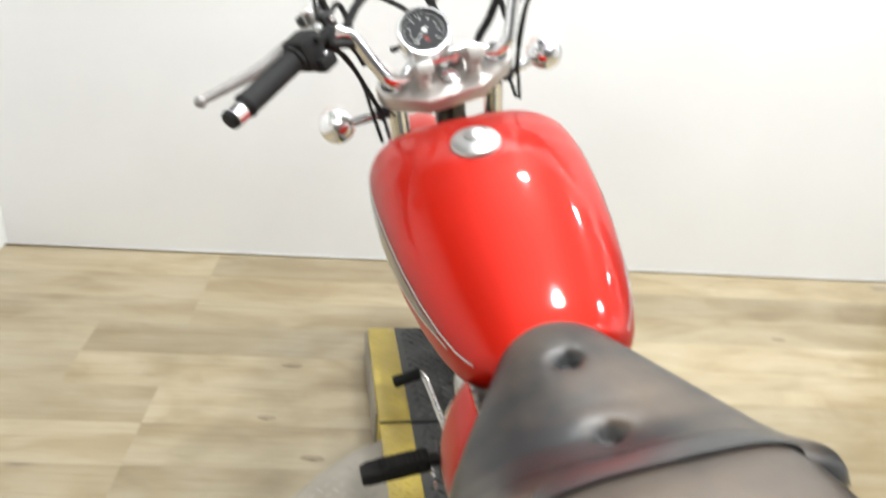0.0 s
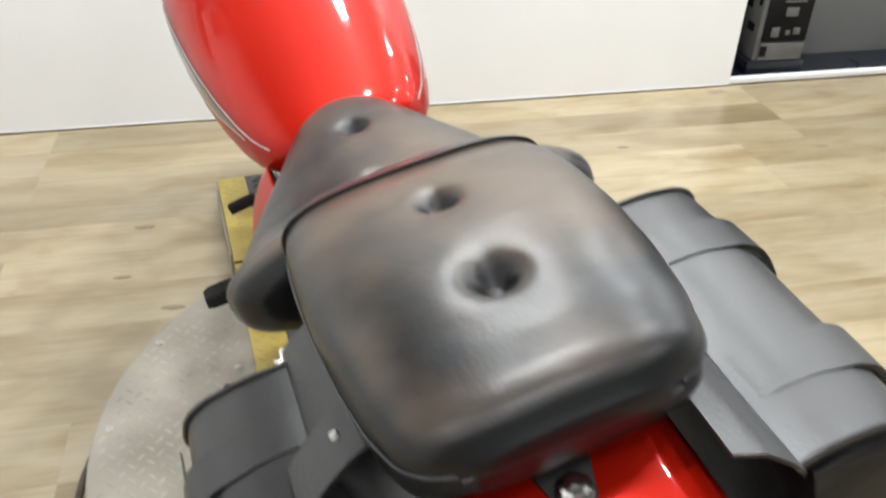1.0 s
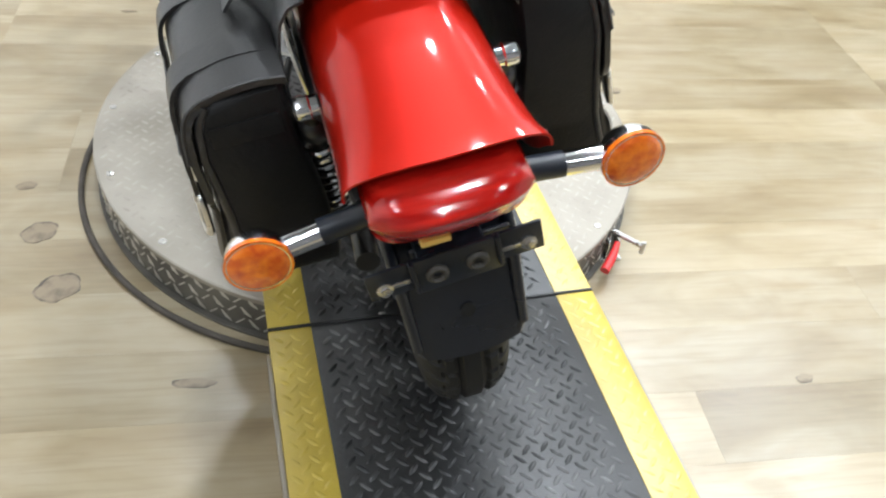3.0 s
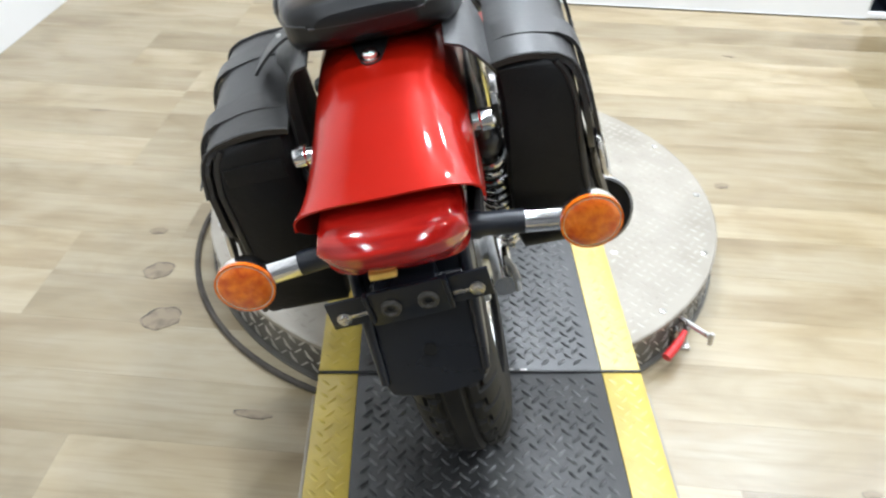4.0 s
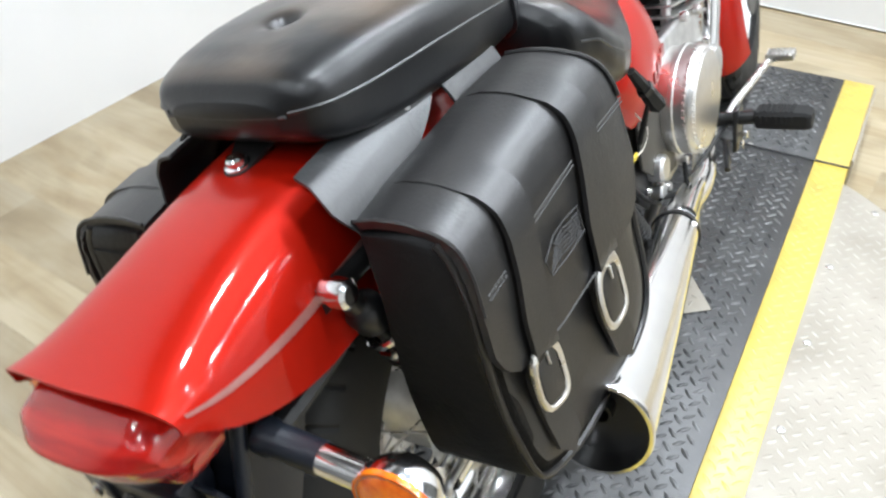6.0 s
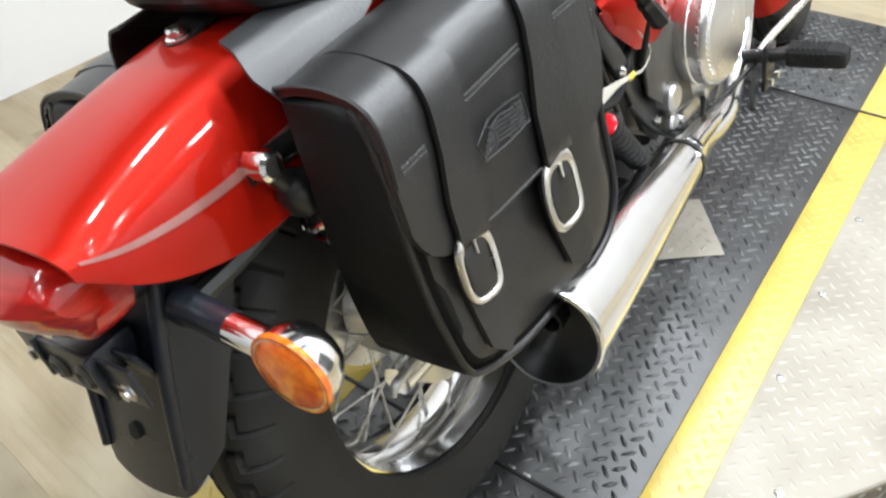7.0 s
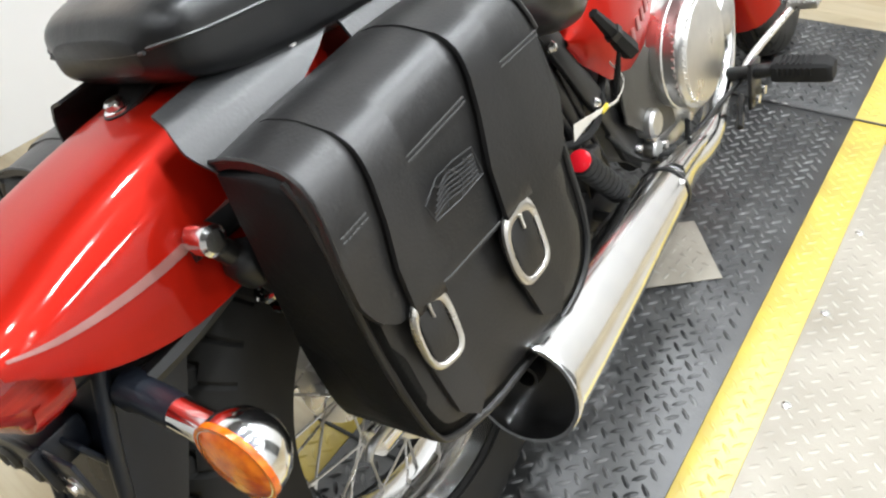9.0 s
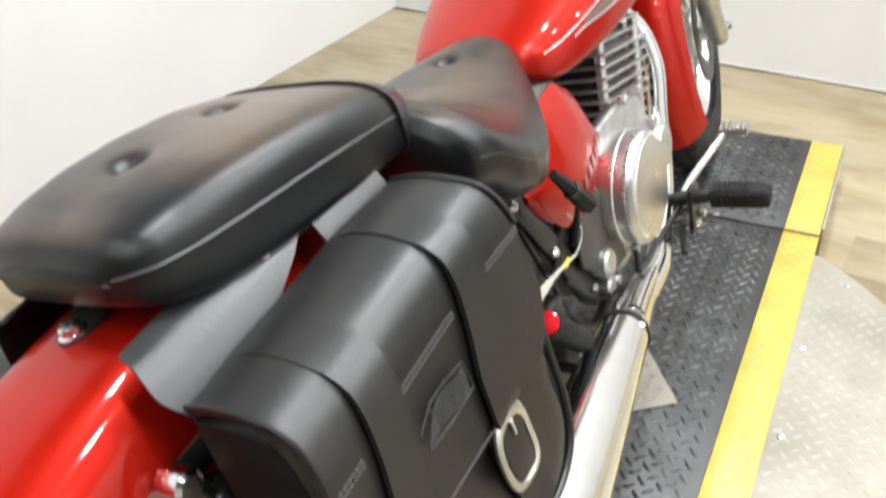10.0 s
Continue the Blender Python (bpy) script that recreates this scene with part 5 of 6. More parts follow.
for v, w in ((0.472, 0.54), (0.545, 0.425), (0.635, 0.30)):
    part("gusset_bolt", lathe([(0, 0.009), (0.005, 0.008), (0.008, 0.004), (0.008, 0), (0, 0)], (0.110, v, w), (1, 0, 0), 12), CHROME, bike)
for k, line in enumerate((
        [(0.095, 0.50, 0.50), (0.100, 0.545, 0.36), (0.085, 0.60, 0.25)],
        [(0.080, 0.46, 0.52), (0.092, 0.50, 0.40), (0.098, 0.53, 0.28), (0.07, 0.58, 0.20)],
        [(0.105, 0.57, 0.36), (0.112, 0.615, 0.30), (0.105, 0.70, 0.235)],
        [(0.072, 0.43, 0.46), (0.090, 0.47, 0.34), (0.075, 0.54, 0.22)])):
    part("cable", tube(line, (0.0048, 0.0065, 0.0042, 0.0055)[k], 10), BLACK_METAL, bike)
# steel bits added to put glints among the dark cables
part("glint_clip", box((0.068, 0.46, 0.44), (0.006, 0.016, 0.050), 0.002), STEEL, bike, "small steel bit added for a glint")
part("glint_clip", box((0.068, 0.52, 0.40), (0.006, 0.014, 0.030), 0.002), STEEL, bike, "small steel bit added for a glint")
part("carburettor", join(box((0.0, 0.78, 0.56), (0.07, 0.09, 0.09), 0.012), rod((0, 0.72, 0.56), (0, 0.87, 0.56), 0.028, 20)), ALU, bike)

# side covers
for side in (-1, 1):
    def cover_at(s, t, side=side):
        # from the rear lower corner to the front; t from the lower to the upper edge
        v = 0.508 + 0.254 * s
        lowe = curve_at([(0, 0.520), (0.1, 0.485), (0.3, 0.438), (0.5, 0.420), (0.7, 0.422), (0.88, 0.442), (1, 0.475)], s)
        uppe = curve_at([(0, 0.537), (0.12, 0.565), (0.35, 0.606), (0.62, 0.612), (0.8, 0.580), (1, 0.500)], s)
        if side < 0:
            uppe += 0.018
        z = lowe + (uppe - lowe) * t
        x = 0.094 + (0.042 if side > 0 else 0.068) * math.sin(math.pi * (0.14 + 0.74 * s)) ** 0.8 * math.sin(math.pi * (0.16 + 0.80 * t)) ** 0.7
        return (side * x, v, z)
    sc = part("side_cover", shell(cover_at, 30, 20, 0.003), RED, bike, "glossy red bulged side cover")
    for k in range(6):
        q = 0.50 + 0.075 * k
        p = Vector(cover_at(q, 0.30 + 0.035 * k))
        part("emblem_bar", box(p + Vector((side * 0.0012, 0, 0)), (0.003, 0.0105, 0.018), 0.001), EMBLEM, sc, "dull raised emblem stroke")

# ---- exhaust ----
TIP, BEND = Vector((0.240, 0.092, 0.376)), Vector((0.166, 0.590, 0.262))
along = BEND - TIP
pipe = part("silencer", lathe([(0.0500, 0.0), (0.0535, 0.0), (0.0548, 0.004), (0.0540, 0.010), (0.0515, 0.08), (0.0470, 0.22), (0.0405, 0.38), (0.0350, along.length), (0.0300, along.length + 0.006), (0.0300, along.length + 0.004), (0.048, 0.04), (0.0500, 0.004)],
                              TIP, along, 56, True), CHROME, bike, "tapered chromed exhaust silencer")
part("end_baffle", lathe([(0, 0.030), (0.0495, 0.030), (0.0495, 0.034), (0, 0.034)], TIP, along, 40), BLACK_METAL, pipe, "dark recessed end baffle")
part("outlet", lathe([(0.009, 0.012), (0.012, 0.012), (0.012, 0.031), (0.009, 0.031)], TIP + Vector((0.0, 0, 0.012)), along, 24, True), BLACK_METAL, pipe, "small dark outlet tube")
part("clamp_band", lathe([(0.0352, -0.004), (0.0376, -0.004), (0.0376, 0.004), (0.0352, 0.004)], BEND - along.normalized() * 0.012, along, 40, True), BLACK_METAL, pipe, "dark clamp band")
part("clamp_bolt", rod(BEND + Vector((0.01, -0.015, 0.030)), BEND + Vector((0.035, -0.012, 0.020)), 0.006, 8), STEEL, pipe)
part("header_pipe", tube([BEND, (0.150, 0.70, 0.234), (0.140, 0.83, 0.208), (0.112, 0.95, 0.200), (0.102, 1.035, 0.255), (0.099, 1.070, 0.36), (0.098, 1.092, 0.456), (0.070, 1.090, 0.535), (0.02, 1.05, 0.570)], [0.034, 0.027, 0.0225, 0.021, 0.019, 0.0175, 0.0175, 0.0175, 0.0175], 24, 8), CHROME, bike, "chromed exhaust header pipe")
part("pipe_shield", tube([(0.178, 0.60, 0.283), (0.160, 0.70, 0.252), (0.150, 0.79, 0.226)], [0.016, 0.015, 0.010], 14), CHROME, bike)
part("pipe_hanger", join(box((0.12, 0.48, 0.30), (0.012, 0.08, 0.09), 0.003), rod((0.10, 0.46, 0.31), (0.16, 0.46, 0.30), 0.008, 10)), BLACK_METAL, bike)

def ribbon_strip(line, widths, thick):
    """A paper strip along a line, as wide as given at each point, twisted upright."""
    n = len(line)

    def fn(a, b):
        k = round(a * (n - 1))
        return line[k] + Vector((0.25, -0.1, 0.96)) * (b - 0.5) * widths[k]
    return shell(fn, n - 1, 2, thick)


# ---- pegs, pedals, stand ----


def ribbed_peg(a, b, r, name, label, ribs=9):
    a, b = Vector(a), Vector(b)
    d = b - a
    prof = [(0, 0), (r * 0.8, 0)]
    for k in range(ribs):
        h0, h1 = d.length * k / ribs, d.length * (k + 1) / ribs
        prof += [(r, h0 + 0.0006), (r, h1 - 0.0016), (r * 0.93, h1 - 0.0012), (r * 0.93, h1 - 0.0004)]
    return part(name, lathe(prof + [(r * 0.8, d.length), (0, d.length)], a, d, 16), RUBBER, bike, label, sharp=30)


def block_peg(a, b, wide, high, name, label):
    """A flat-topped rubber peg with cross ribs and a bevelled outer end."""
    a, b = Vector(a), Vector(b)
    d = b - a
    n = d.length
    m = Matrix.Translation(a) @ d.to_track_quat("X", "Z").to_matrix().to_4x4()
    ring = [(-0.5, -0.38), (-0.38, -0.5), (0.38, -0.5), (0.5, -0.38), (0.5, 0.34), (0.40, 0.5), (-0.40, 0.5), (-0.5, 0.34)]
    bm = loft([[(x, y * wide * k, (z - 0.14 * e) * high * k) for y, z in ring] for x, k, e in ((0, 0.9, 0), (0.004, 1, 0), (n - 0.012, 1, 0), (n - 0.002, 0.84, 0.5), (n, 0.74, 0.5))])
    ribs = [box((0.010 + 0.0088 * k, 0, high * 0.5 + 0.0008), (0.0048, wide * 0.80, 0.0032), 0.0008, 1) for k in range(int((n - 0.03) / 0.0088))]
    teeth = [box((0.010 + 0.0088 * k, s * wide * 0.5, high * 0.12), (0.0048, 0.003, high * 0.42), 0.0008, 1) for k in range(int((n - 0.03) / 0.0088)) for s in (-1, 1)]
    return part(name, moved(join(bm, *ribs, *teeth), m), RUBBER, bike, label, sharp=30)


for side in (-1, 1):
    ends = ((0.196, 1.0, 0.2370), (0.2925, 1.0, 0.2360)) if side > 0 else ((-0.175, 0.965, 0.262), (-0.297, 0.958, 0.268))
    peg = block_peg(*ends, 0.040, 0.034 if side > 0 else 0.027, "rider_footpeg", "black ribbed rubber rider footpeg")
    part("peg_bracket", join(rod((side * 0.10, ends[0][1], ends[0][2] - 0.012), ends[0], 0.013, 14), outline_plate([(ends[0][1] - 0.035, ends[0][2] - 0.06), (ends[0][1] + 0.02, ends[0][2] - 0.06), (ends[0][1] + 0.03, ends[0][2] + 0.012), (ends[0][1] - 0.02, ends[0][2] + 0.02)], 0.008, at=side * 0.158, bevel=0.002)), BLACK_METAL, peg)
    for dv in (-0.022, 0.012):
        part("peg_bolt", lathe([(0, 0), (0.008, 0), (0.008, 0.006), (0, 0.007)], (side * 0.170, ends[0][1] + dv, ends[0][2] - 0.045), (side, 0, 0), 8), CHROME, peg)
    pp = ((0.1630, 0.396, 0.432), (0.150, 0.487, 0.328)) if side > 0 else ((-0.256, 0.553, 0.405), (-0.180, 0.540, 0.400))
    peg2 = ribbed_peg(pp[1], pp[0], 0.0165 if side > 0 else 0.0090, "passenger_footpeg", "folded black rubber passenger footpeg" if side > 0 else "unfolded black rubber passenger footpeg")
    part("end_cap", lathe([(0, 0), (0.0140, 0), (0.0140, 0.002), (0.0105, 0.0035), (0, 0.004)] if side > 0 else [(0, 0), (0.0095, 0), (0.0100, 0.003), (0.007, 0.006), (0, 0.007)], pp[0], Vector(pp[0]) - Vector(pp[1]), 20), REFLECTOR if side > 0 else RUBBER, peg2, "red end reflector" if side > 0 else "")
    if side > 0:
        part("pivot", join(rod((0.105, 0.475, 0.345), (0.165, 0.470, 0.345), 0.012, 14), box((0.12, 0.48, 0.36), (0.02, 0.05, 0.06), 0.006)), BLACK_METAL, peg2)
    else:
        part("pivot", join(rod((-0.130, 0.536, 0.398), (-0.188, 0.540, 0.400), 0.014, 16), box((-0.172, 0.572, 0.398), (0.024, 0.036, 0.030), 0.006, 3), rod((-0.150, 0.560, 0.39), (-0.150, 0.592, 0.41), 0.007, 12),
                           box((-0.165, 0.492, 0.396), (0.046, 0.034, 0.034), 0.006, 3), rod((-0.176, 0.490, 0.40), (-0.176, 0.490, 0.424), 0.011, 14)), CHROME, peg2, "bright alloy footpeg bracket")
        part("mount_plate", loft([[(-0.141, 0.592, 0.402 - h), (-0.147, 0.480, 0.402 - h), (-0.098, 0.455, 0.392 - h), (-0.112, 0.500, 0.400 - h)] for h in (0.0, 0.006)]), TRIM, peg2, "pale triangular mounting plate")
# brake pedal (right) and gear lever (left)
brake = part("brake_pedal", join(tube([(0.138, 1.00, 0.218), (0.150, 1.030, 0.246), (0.176, 1.085, 0.273), (0.194, 1.130, 0.290)], [0.008, 0.007, 0.007, 0.007], 10)), STEEL, bike, "bare steel brake pedal arm")
pedal_pad = part("pad", box((0.212, 1.138, 0.294), (0.052, 0.030, 0.014), 0.003), STEEL, brake, "ribbed bright pedal pad")
for k in range(7):
    part("rib", box((0.190 + 0.0075 * k, 1.138, 0.302), (0.004, 0.029, 0.004), 0.001), STEEL, pedal_pad)
part("brake_linkage", join(rod((0.140, 1.00, 0.220), (0.105, 0.20, 0.26), 0.0045, 8), rod((0.14, 0.99, 0.19), (0.165, 0.90, 0.18), 0.006, 8)), BLACK_METAL, brake)
gear = part("gear_lever", tube([(-0.130, 0.955, 0.285), (-0.140, 1.03, 0.310), (-0.150, 1.10, 0.338), (-0.160, 1.112, 0.340)], 0.0058, 10), STEEL, bike, "steel gear lever")
part("toe_rubber", lathe([(0, 0), (0.010, 0), (0.0115, 0.004), (0.0115, 0.050), (0.010, 0.054), (0, 0.054)], (-0.155, 1.112, 0.340), (-1, -0.03, -0.1), 16), RUBBER, gear, "black toe rubber")
part("side_stand", join(tube([(-0.095, 0.86, 0.205), (-0.155, 0.83, 0.115), (-0.212, 0.80, -0.034)], 0.010, 12), moved(box((0, 0, 0), (0.045, 0.06, 0.006), 0.002), Matrix.Translation((-0.218, 0.797, -0.041)) @ Matrix.Rotation(radians(13), 4, "Y"))), BLACK_METAL, bike, "black side stand carrying the lean")
# helmet lock, tag and wires by the side cover
plug = part("key_plug", tube([(0.158, 0.503, 0.566), (0.163, 0.525, 0.535), (0.166, 0.541, 0.512), (0.169, 0.556, 0.492)], [0.0060, 0.0090, 0.0120, 0.0125], 6, 2), RUBBER, bike, "black tapered rubber plug over the lock", sharp=25)
part("rib", tube([(0.1635, 0.527, 0.532), (0.1645, 0.532, 0.525)], [0.0112, 0.0122], 6, 1), BLACK_METAL, plug)
part("plug_strap", tube([(0.162, 0.540, 0.500), (0.152, 0.545, 0.470), (0.140, 0.55, 0.435)], [0.0028, 0.0045, 0.0042], 8), RUBBER, plug)
tag_line = spline([(0.137, 0.556, 0.478), (0.150, 0.560, 0.452), (0.153, 0.530, 0.440), (0.154, 0.495, 0.447), (0.155, 0.455, 0.456), (0.156, 0.408, 0.462)], 6)
tag_wide = [(0, 0.003), (12, 0.004), (18, 0.005), (24, 0.010), (30, 0.026)]
tag = part("paper_tag", ribbon_strip(tag_line, [curve_at(tag_wide, k) for k in range(len(tag_line))], 0.0006), WHITE_TAG, bike, "white paper tag on a loop")
part("yellow_band", box((0.1542, 0.492, 0.4477), (0.003, 0.016, 0.0075), 0.0008), YELLOW_TAG, tag, "yellow band")
part("wiring", tube([(0.10, 0.60, 0.44), (0.115, 0.52, 0.40), (0.10, 0.44, 0.42), (0.09, 0.36, 0.50)], 0.006, 8), RUBBER, bike, "black wiring")
part("breather_hose", join(tube([(0.12, 0.80, 0.26), (0.135, 0.74, 0.24), (0.12, 0.66, 0.27)], 0.004, 8)), RUBBER, bike, "black breather hose")

# ---- saddlebags ----


def bag_outline(grow=0.0):
    pts = [(-0.034, 0.702), (-0.037, 0.66), (-0.037, 0.60), (-0.034, 0.53), (-0.031, 0.472), (-0.025, 0.438), (-0.008, 0.4225), (0.05, 0.415), (0.12, 0.411), (0.18, 0.409), (0.225, 0.416), (0.256, 0.440), (0.272, 0.48), (0.276, 0.54), (0.268, 0.60), (0.256, 0.66), (0.244, 0.702)]
    return [tuple(p) for p in (spline([(0, *p) for p in pts], 3))]


def bag_u(w, inner=False):
    """How far out the bag's outer face stands at height w."""
    return curve_at([(0.40, 0.251), (0.43, 0.250), (0.47, 0.244), (0.51, 0.2375), (0.56, 0.232), (0.64, 0.225), (0.678, 0.219), (0.694, 0.211), (0.705, 0.199)], w)


def lid_u(w):
    return curve_at([(0.50, 0.249), (0.56, 0.242), (0.62, 0.235), (0.65, 0.2315), (0.672, 0.2285), (0.686, 0.2242), (0.696, 0.2180), (0.7025, 0.2095), (0.706, 0.202)], w)


def face_line(u_of, w0, w1, v, out, n=10, over=None):
    """Points up the outer face and, where asked, on over the top to the inner edge."""
    pts = [Vector((u_of(w0 + (w1 - w0) * k / n) + out, v, w0 + (w1 - w0) * k / n)) for k in range(n + 1)]
    if over:
        pts += [Vector((0.182, v, 0.7100 + out)), Vector((0.168, v, 0.7115 + out)), Vector((0.150, v, 0.7115 + out)), Vector((over, v, 0.708 + out))]
    return pts


def ribbon(lines, thick):
    """A leather strip between several parallel lines of points."""
    n, m = len(lines[0]), len(lines)

    def fn(s, t):
        i, j = min(round(s * (n - 1)), n - 1), min(round(t * (m - 1)), m - 1)
        return lines[j][i]
    return shell(fn, n - 1, m - 1, thick)


def view_warped(bm):
    """The bag warped to fit the camera's view: top lowered towards the rear, rear end tucked in."""
    for p in bm.verts:
        v, w = p.co.y, p.co.z
        p.co.z -= (0.004 + 0.015 * min(max((0.16 - v) / 0.19, 0.0), 1.0)) * min(max((w - 0.50) / 0.15, 0.0), 1.0)
        low = min(max((0.64 - w) / 0.12, 0.0), 1.0)
        p.co.y += 0.015 * max(0.0, (0.03 - v) / 0.086) - 0.013 * low * min(max((v + 0.03) / 0.10, 0.0), 1.0)
        p.co.x += 0.03 * (v - 0.10) - 0.014 * low * max(0.0, (0.06 - v) / 0.11)
        p.co.z -= 0.008 * min(max((0.60 - w) / 0.12, 0.0), 1.0)
    return bm


def saddlebag(side):
    fix = view_warped if side > 0 else (lambda bm: moved(mirrored(view_warped(bm)), Matrix.Translation((0.024, -0.012, -0.020)) @ Matrix.Diagonal((1.14, 1, 1, 1))))
    bag = thing("saddlebag", LEAN, "black leather saddlebag with two buckled straps slung beside the rear wheel", "saddlebag", "pair of saddlebags")
    # body: outline lofted from the inner to the outer face, rounded over at the rim
    ring = bag_outline()
    rings = []
    cv, cw = 0.11, 0.57
    for f, shrink in ((0.0, 0.035), (0.03, 0.010), (0.08, 0.0), (0.88, 0.0), (0.95, 0.006), (0.985, 0.018), (1.0, 0.034), (1.004, 0.060)):
        r = []
        for _, v, w in ring:
            k = 1 - shrink / 0.16
            vv, ww = cv + (v - cv) * k, cw + (w - cw) * k
            uo = bag_u(ww)
            r.append((0.132 + (uo - 0.132) * f, vv, ww))
        rings.append(r)
    part("gusset", fix(loft(rings[:6])), GUSSET, bag, "black gusset round the bag, darkened in colour for shade", sharp=60)
    part("front_panel", fix(loft(rings[4:])), LEATHER, bag, "black leather outer panel", sharp=60)
    # piped seam round the outer rim
    rim = []
    for _, v, w in ring:
        k = 1 - 0.004 / 0.16
        vv, ww = cv + (v - cv) * k, cw + (w - cw) * k
        rim.append(Vector((0.132 + (bag_u(ww) - 0.132) * 0.955, vv, ww)))
    part("piping", fix(tube(rim, 0.0040, 8, 0)), LEATHER, bag)
    if side < 0:
        part("gusset_fold", fix(box((0.176, -0.0368, 0.664), (0.066, 0.004, 0.026), 0.0018)), GUSSET, bag, "folded black hem across the gusset")
    # lid over the top and down the outer face
    vs = [-0.047 + 0.321 * k / 44 for k in range(45)]

    def lid_low(v):
        base = curve_at([(-0.047, 0.640), (-0.043, 0.605), (-0.037, 0.583), (-0.026, 0.567), (-0.010, 0.557), (0.03, 0.553), (0.12, 0.550), (0.20, 0.545), (0.235, 0.546), (0.252, 0.556), (0.264, 0.580), (0.272, 0.62), (0.274, 0.66)], v)
        return base
    lines = [face_line(lid_u, lid_low(v), 0.706, v, 0.0015 + 0.0005 * math.sin(v * 40), 26, 0.128) for v in vs]
    for line, v in zip(lines, vs):
        for p in line:
            q = max(0.0, (p.z - 0.60) / 0.11)
            if v > 0.2:
                p.y -= (v - 0.2) / 0.074 * 0.024 * q
            if v < -0.02:
                p.y += (-0.02 - v) / 0.036 * 0.024 * q
    lid = part("lid", fix(ribbon(lines, -0.0065)), LEATHER, bag, "black leather lid", sharp=50)
    # end flaps of the lid hem
    for j in (0, len(lines) - 1):
        part("lid_hem", fix(tube([p + Vector((0.001, 0, 0.001)) for p in lines[j]], 0.0022, 6, 0)), LEATHER, lid)
    # straps with buckles
    for v0, bw, slip in ((0.006, 0.534, 0.0), (0.138, 0.525, 0.003)):
        w_ = 0.040
        cols = []
        for k in range(5):
            v = v0 + w_ * k / 4
            tipw = 0.434 - 0.4 * slip + 0.016 * abs(k - 2) / 2

            def over_lid(w):
                return max(lid_u(w) + 0.0070 if w > 0.552 else 0, bag_u(w) + (0.0045 if w < 0.54 else 0.007)) if w < 0.706 else lid_u(w) + 0.0070
            line = face_line(over_lid, tipw, 0.706, v, 0.0030, 44, 0.135)
            for p in line:
                p.y += 0.022 * max(0, (p.z - 0.60) / 0.11) + (0.006 + 2 * slip) * max(0.0, (0.50 - p.z) / 0.07)
            cols.append(line)
        strap = part("strap", fix(ribbon(cols, -0.0045)), LEATHER, lid, "black leather closing strap", sharp=50)
        bv = v0 + w_ / 2 - 0.006
        tilt = math.atan2(bag_u(0.55) - bag_u(0.48), 0.07)
        m = Matrix.Translation((bag_u(bw) + 0.0168, bv + 0.001, bw)) @ Matrix.Rotation(tilt, 4, "Y")
        rings = []
        for k in range(48):
            a = 2 * math.pi * k / 48
            c, d = math.cos(a), math.sin(a)
            y, z = math.copysign(abs(c) ** 0.62, c), math.copysign(abs(d) ** (0.74 if d > 0 else 0.58), d)
            oy, oz = 0.0262 * y, 0.0345 * z - 0.001
            iy, iz = 0.0196 * y, (0.0235 if d > 0 else 0.0285) * z - 0.001
            rings.append([(-0.0012, iy, iz), (0.0020, iy, iz), (0.0034, iy + (oy - iy) * 0.3, iz + (oz - iz) * 0.3), (0.0034, iy + (oy - iy) * 0.7, iz + (oz - iz) * 0.7), (0.0016, oy, oz), (-0.0012, oy, oz)])
        b = loft(rings + [rings[0]], cap=False)
        bmesh.ops.remove_doubles(b, verts=b.verts, dist=1e-6)
        buckle = part("buckle", fix(moved(b, m)), BUCKLE, strap, "satin nickel buckle")
        part("prong", fix(moved(join(rod((0.0040, 0, 0.024), (0.0046, 0, 0.012), 0.0014, 8), rod((0.0036, 0, 0.0245), (0.0044, 0, 0.0225), 0.0020, 8)), m)), BUCKLE, buckle)
        part("keeper", fix(moved(box((-0.0014, 0, -0.002), (0.007, 0.037, 0.056), 0.0034, 3), m)), LEATHER, strap, "leather tongue through the buckle")
    # stitching and the embossed patch
    for w0, va, vb in ((0.6580, -0.034, 0.001), (0.6540, -0.034, 0.001), (0.6640, 0.052, 0.138), (0.6600, 0.052, 0.138), (0.6630, 0.192, 0.252), (0.6590, 0.192, 0.252)):
        n = max(4, int((vb - va) / 0.0052))
        part("stitching", fix(join(*[box((lid_u(w0) + 0.0083, va + (vb - va) * (k + 0.5) / n, w0), (0.0012, 0.0046, 0.0013)) for k in range(n)])), THREAD, lid, "row of grey stitches")
    part("stitching", fix(join(*[box((lid_u(0.5585) + 0.0083, 0.044 + 0.0052 * k, 0.5615 - 0.00018 * k), (0.0012, 0.0046, 0.0013)) for k in range(17)])), THREAD, lid, "row of grey stitches")
    field = [(0.0781, 0.6326), (0.100, 0.6318), (0.1257, 0.6273), (0.1293, 0.6014), (0.096, 0.6010), (0.0631, 0.6046), (0.0580, 0.6221), (0.0781, 0.6326)]
    strokes = [[(0.062 + 0.003 * k, 0.6070 + 0.0034 * k), (0.080 + 0.002 * k, 0.6095 + 0.0036 * k), (0.102 + 0.001 * k, 0.6060 + 0.0036 * k), (0.124, 0.6040 + 0.0036 * k)] for k in range(6)]
    strokes += [[(0.074, 0.629), (0.084, 0.617), (0.080, 0.605)], [(0.094, 0.629), (0.104, 0.616), (0.100, 0.604)], [(0.112, 0.626), (0.119, 0.614), (0.114, 0.604)]]
    part("patch", fix(tube([(lid_u(w) + 0.0078, v, w) for v, w in field], 0.0007, 5, 1)), EMBOSS, lid, "worn embossed patch outline")
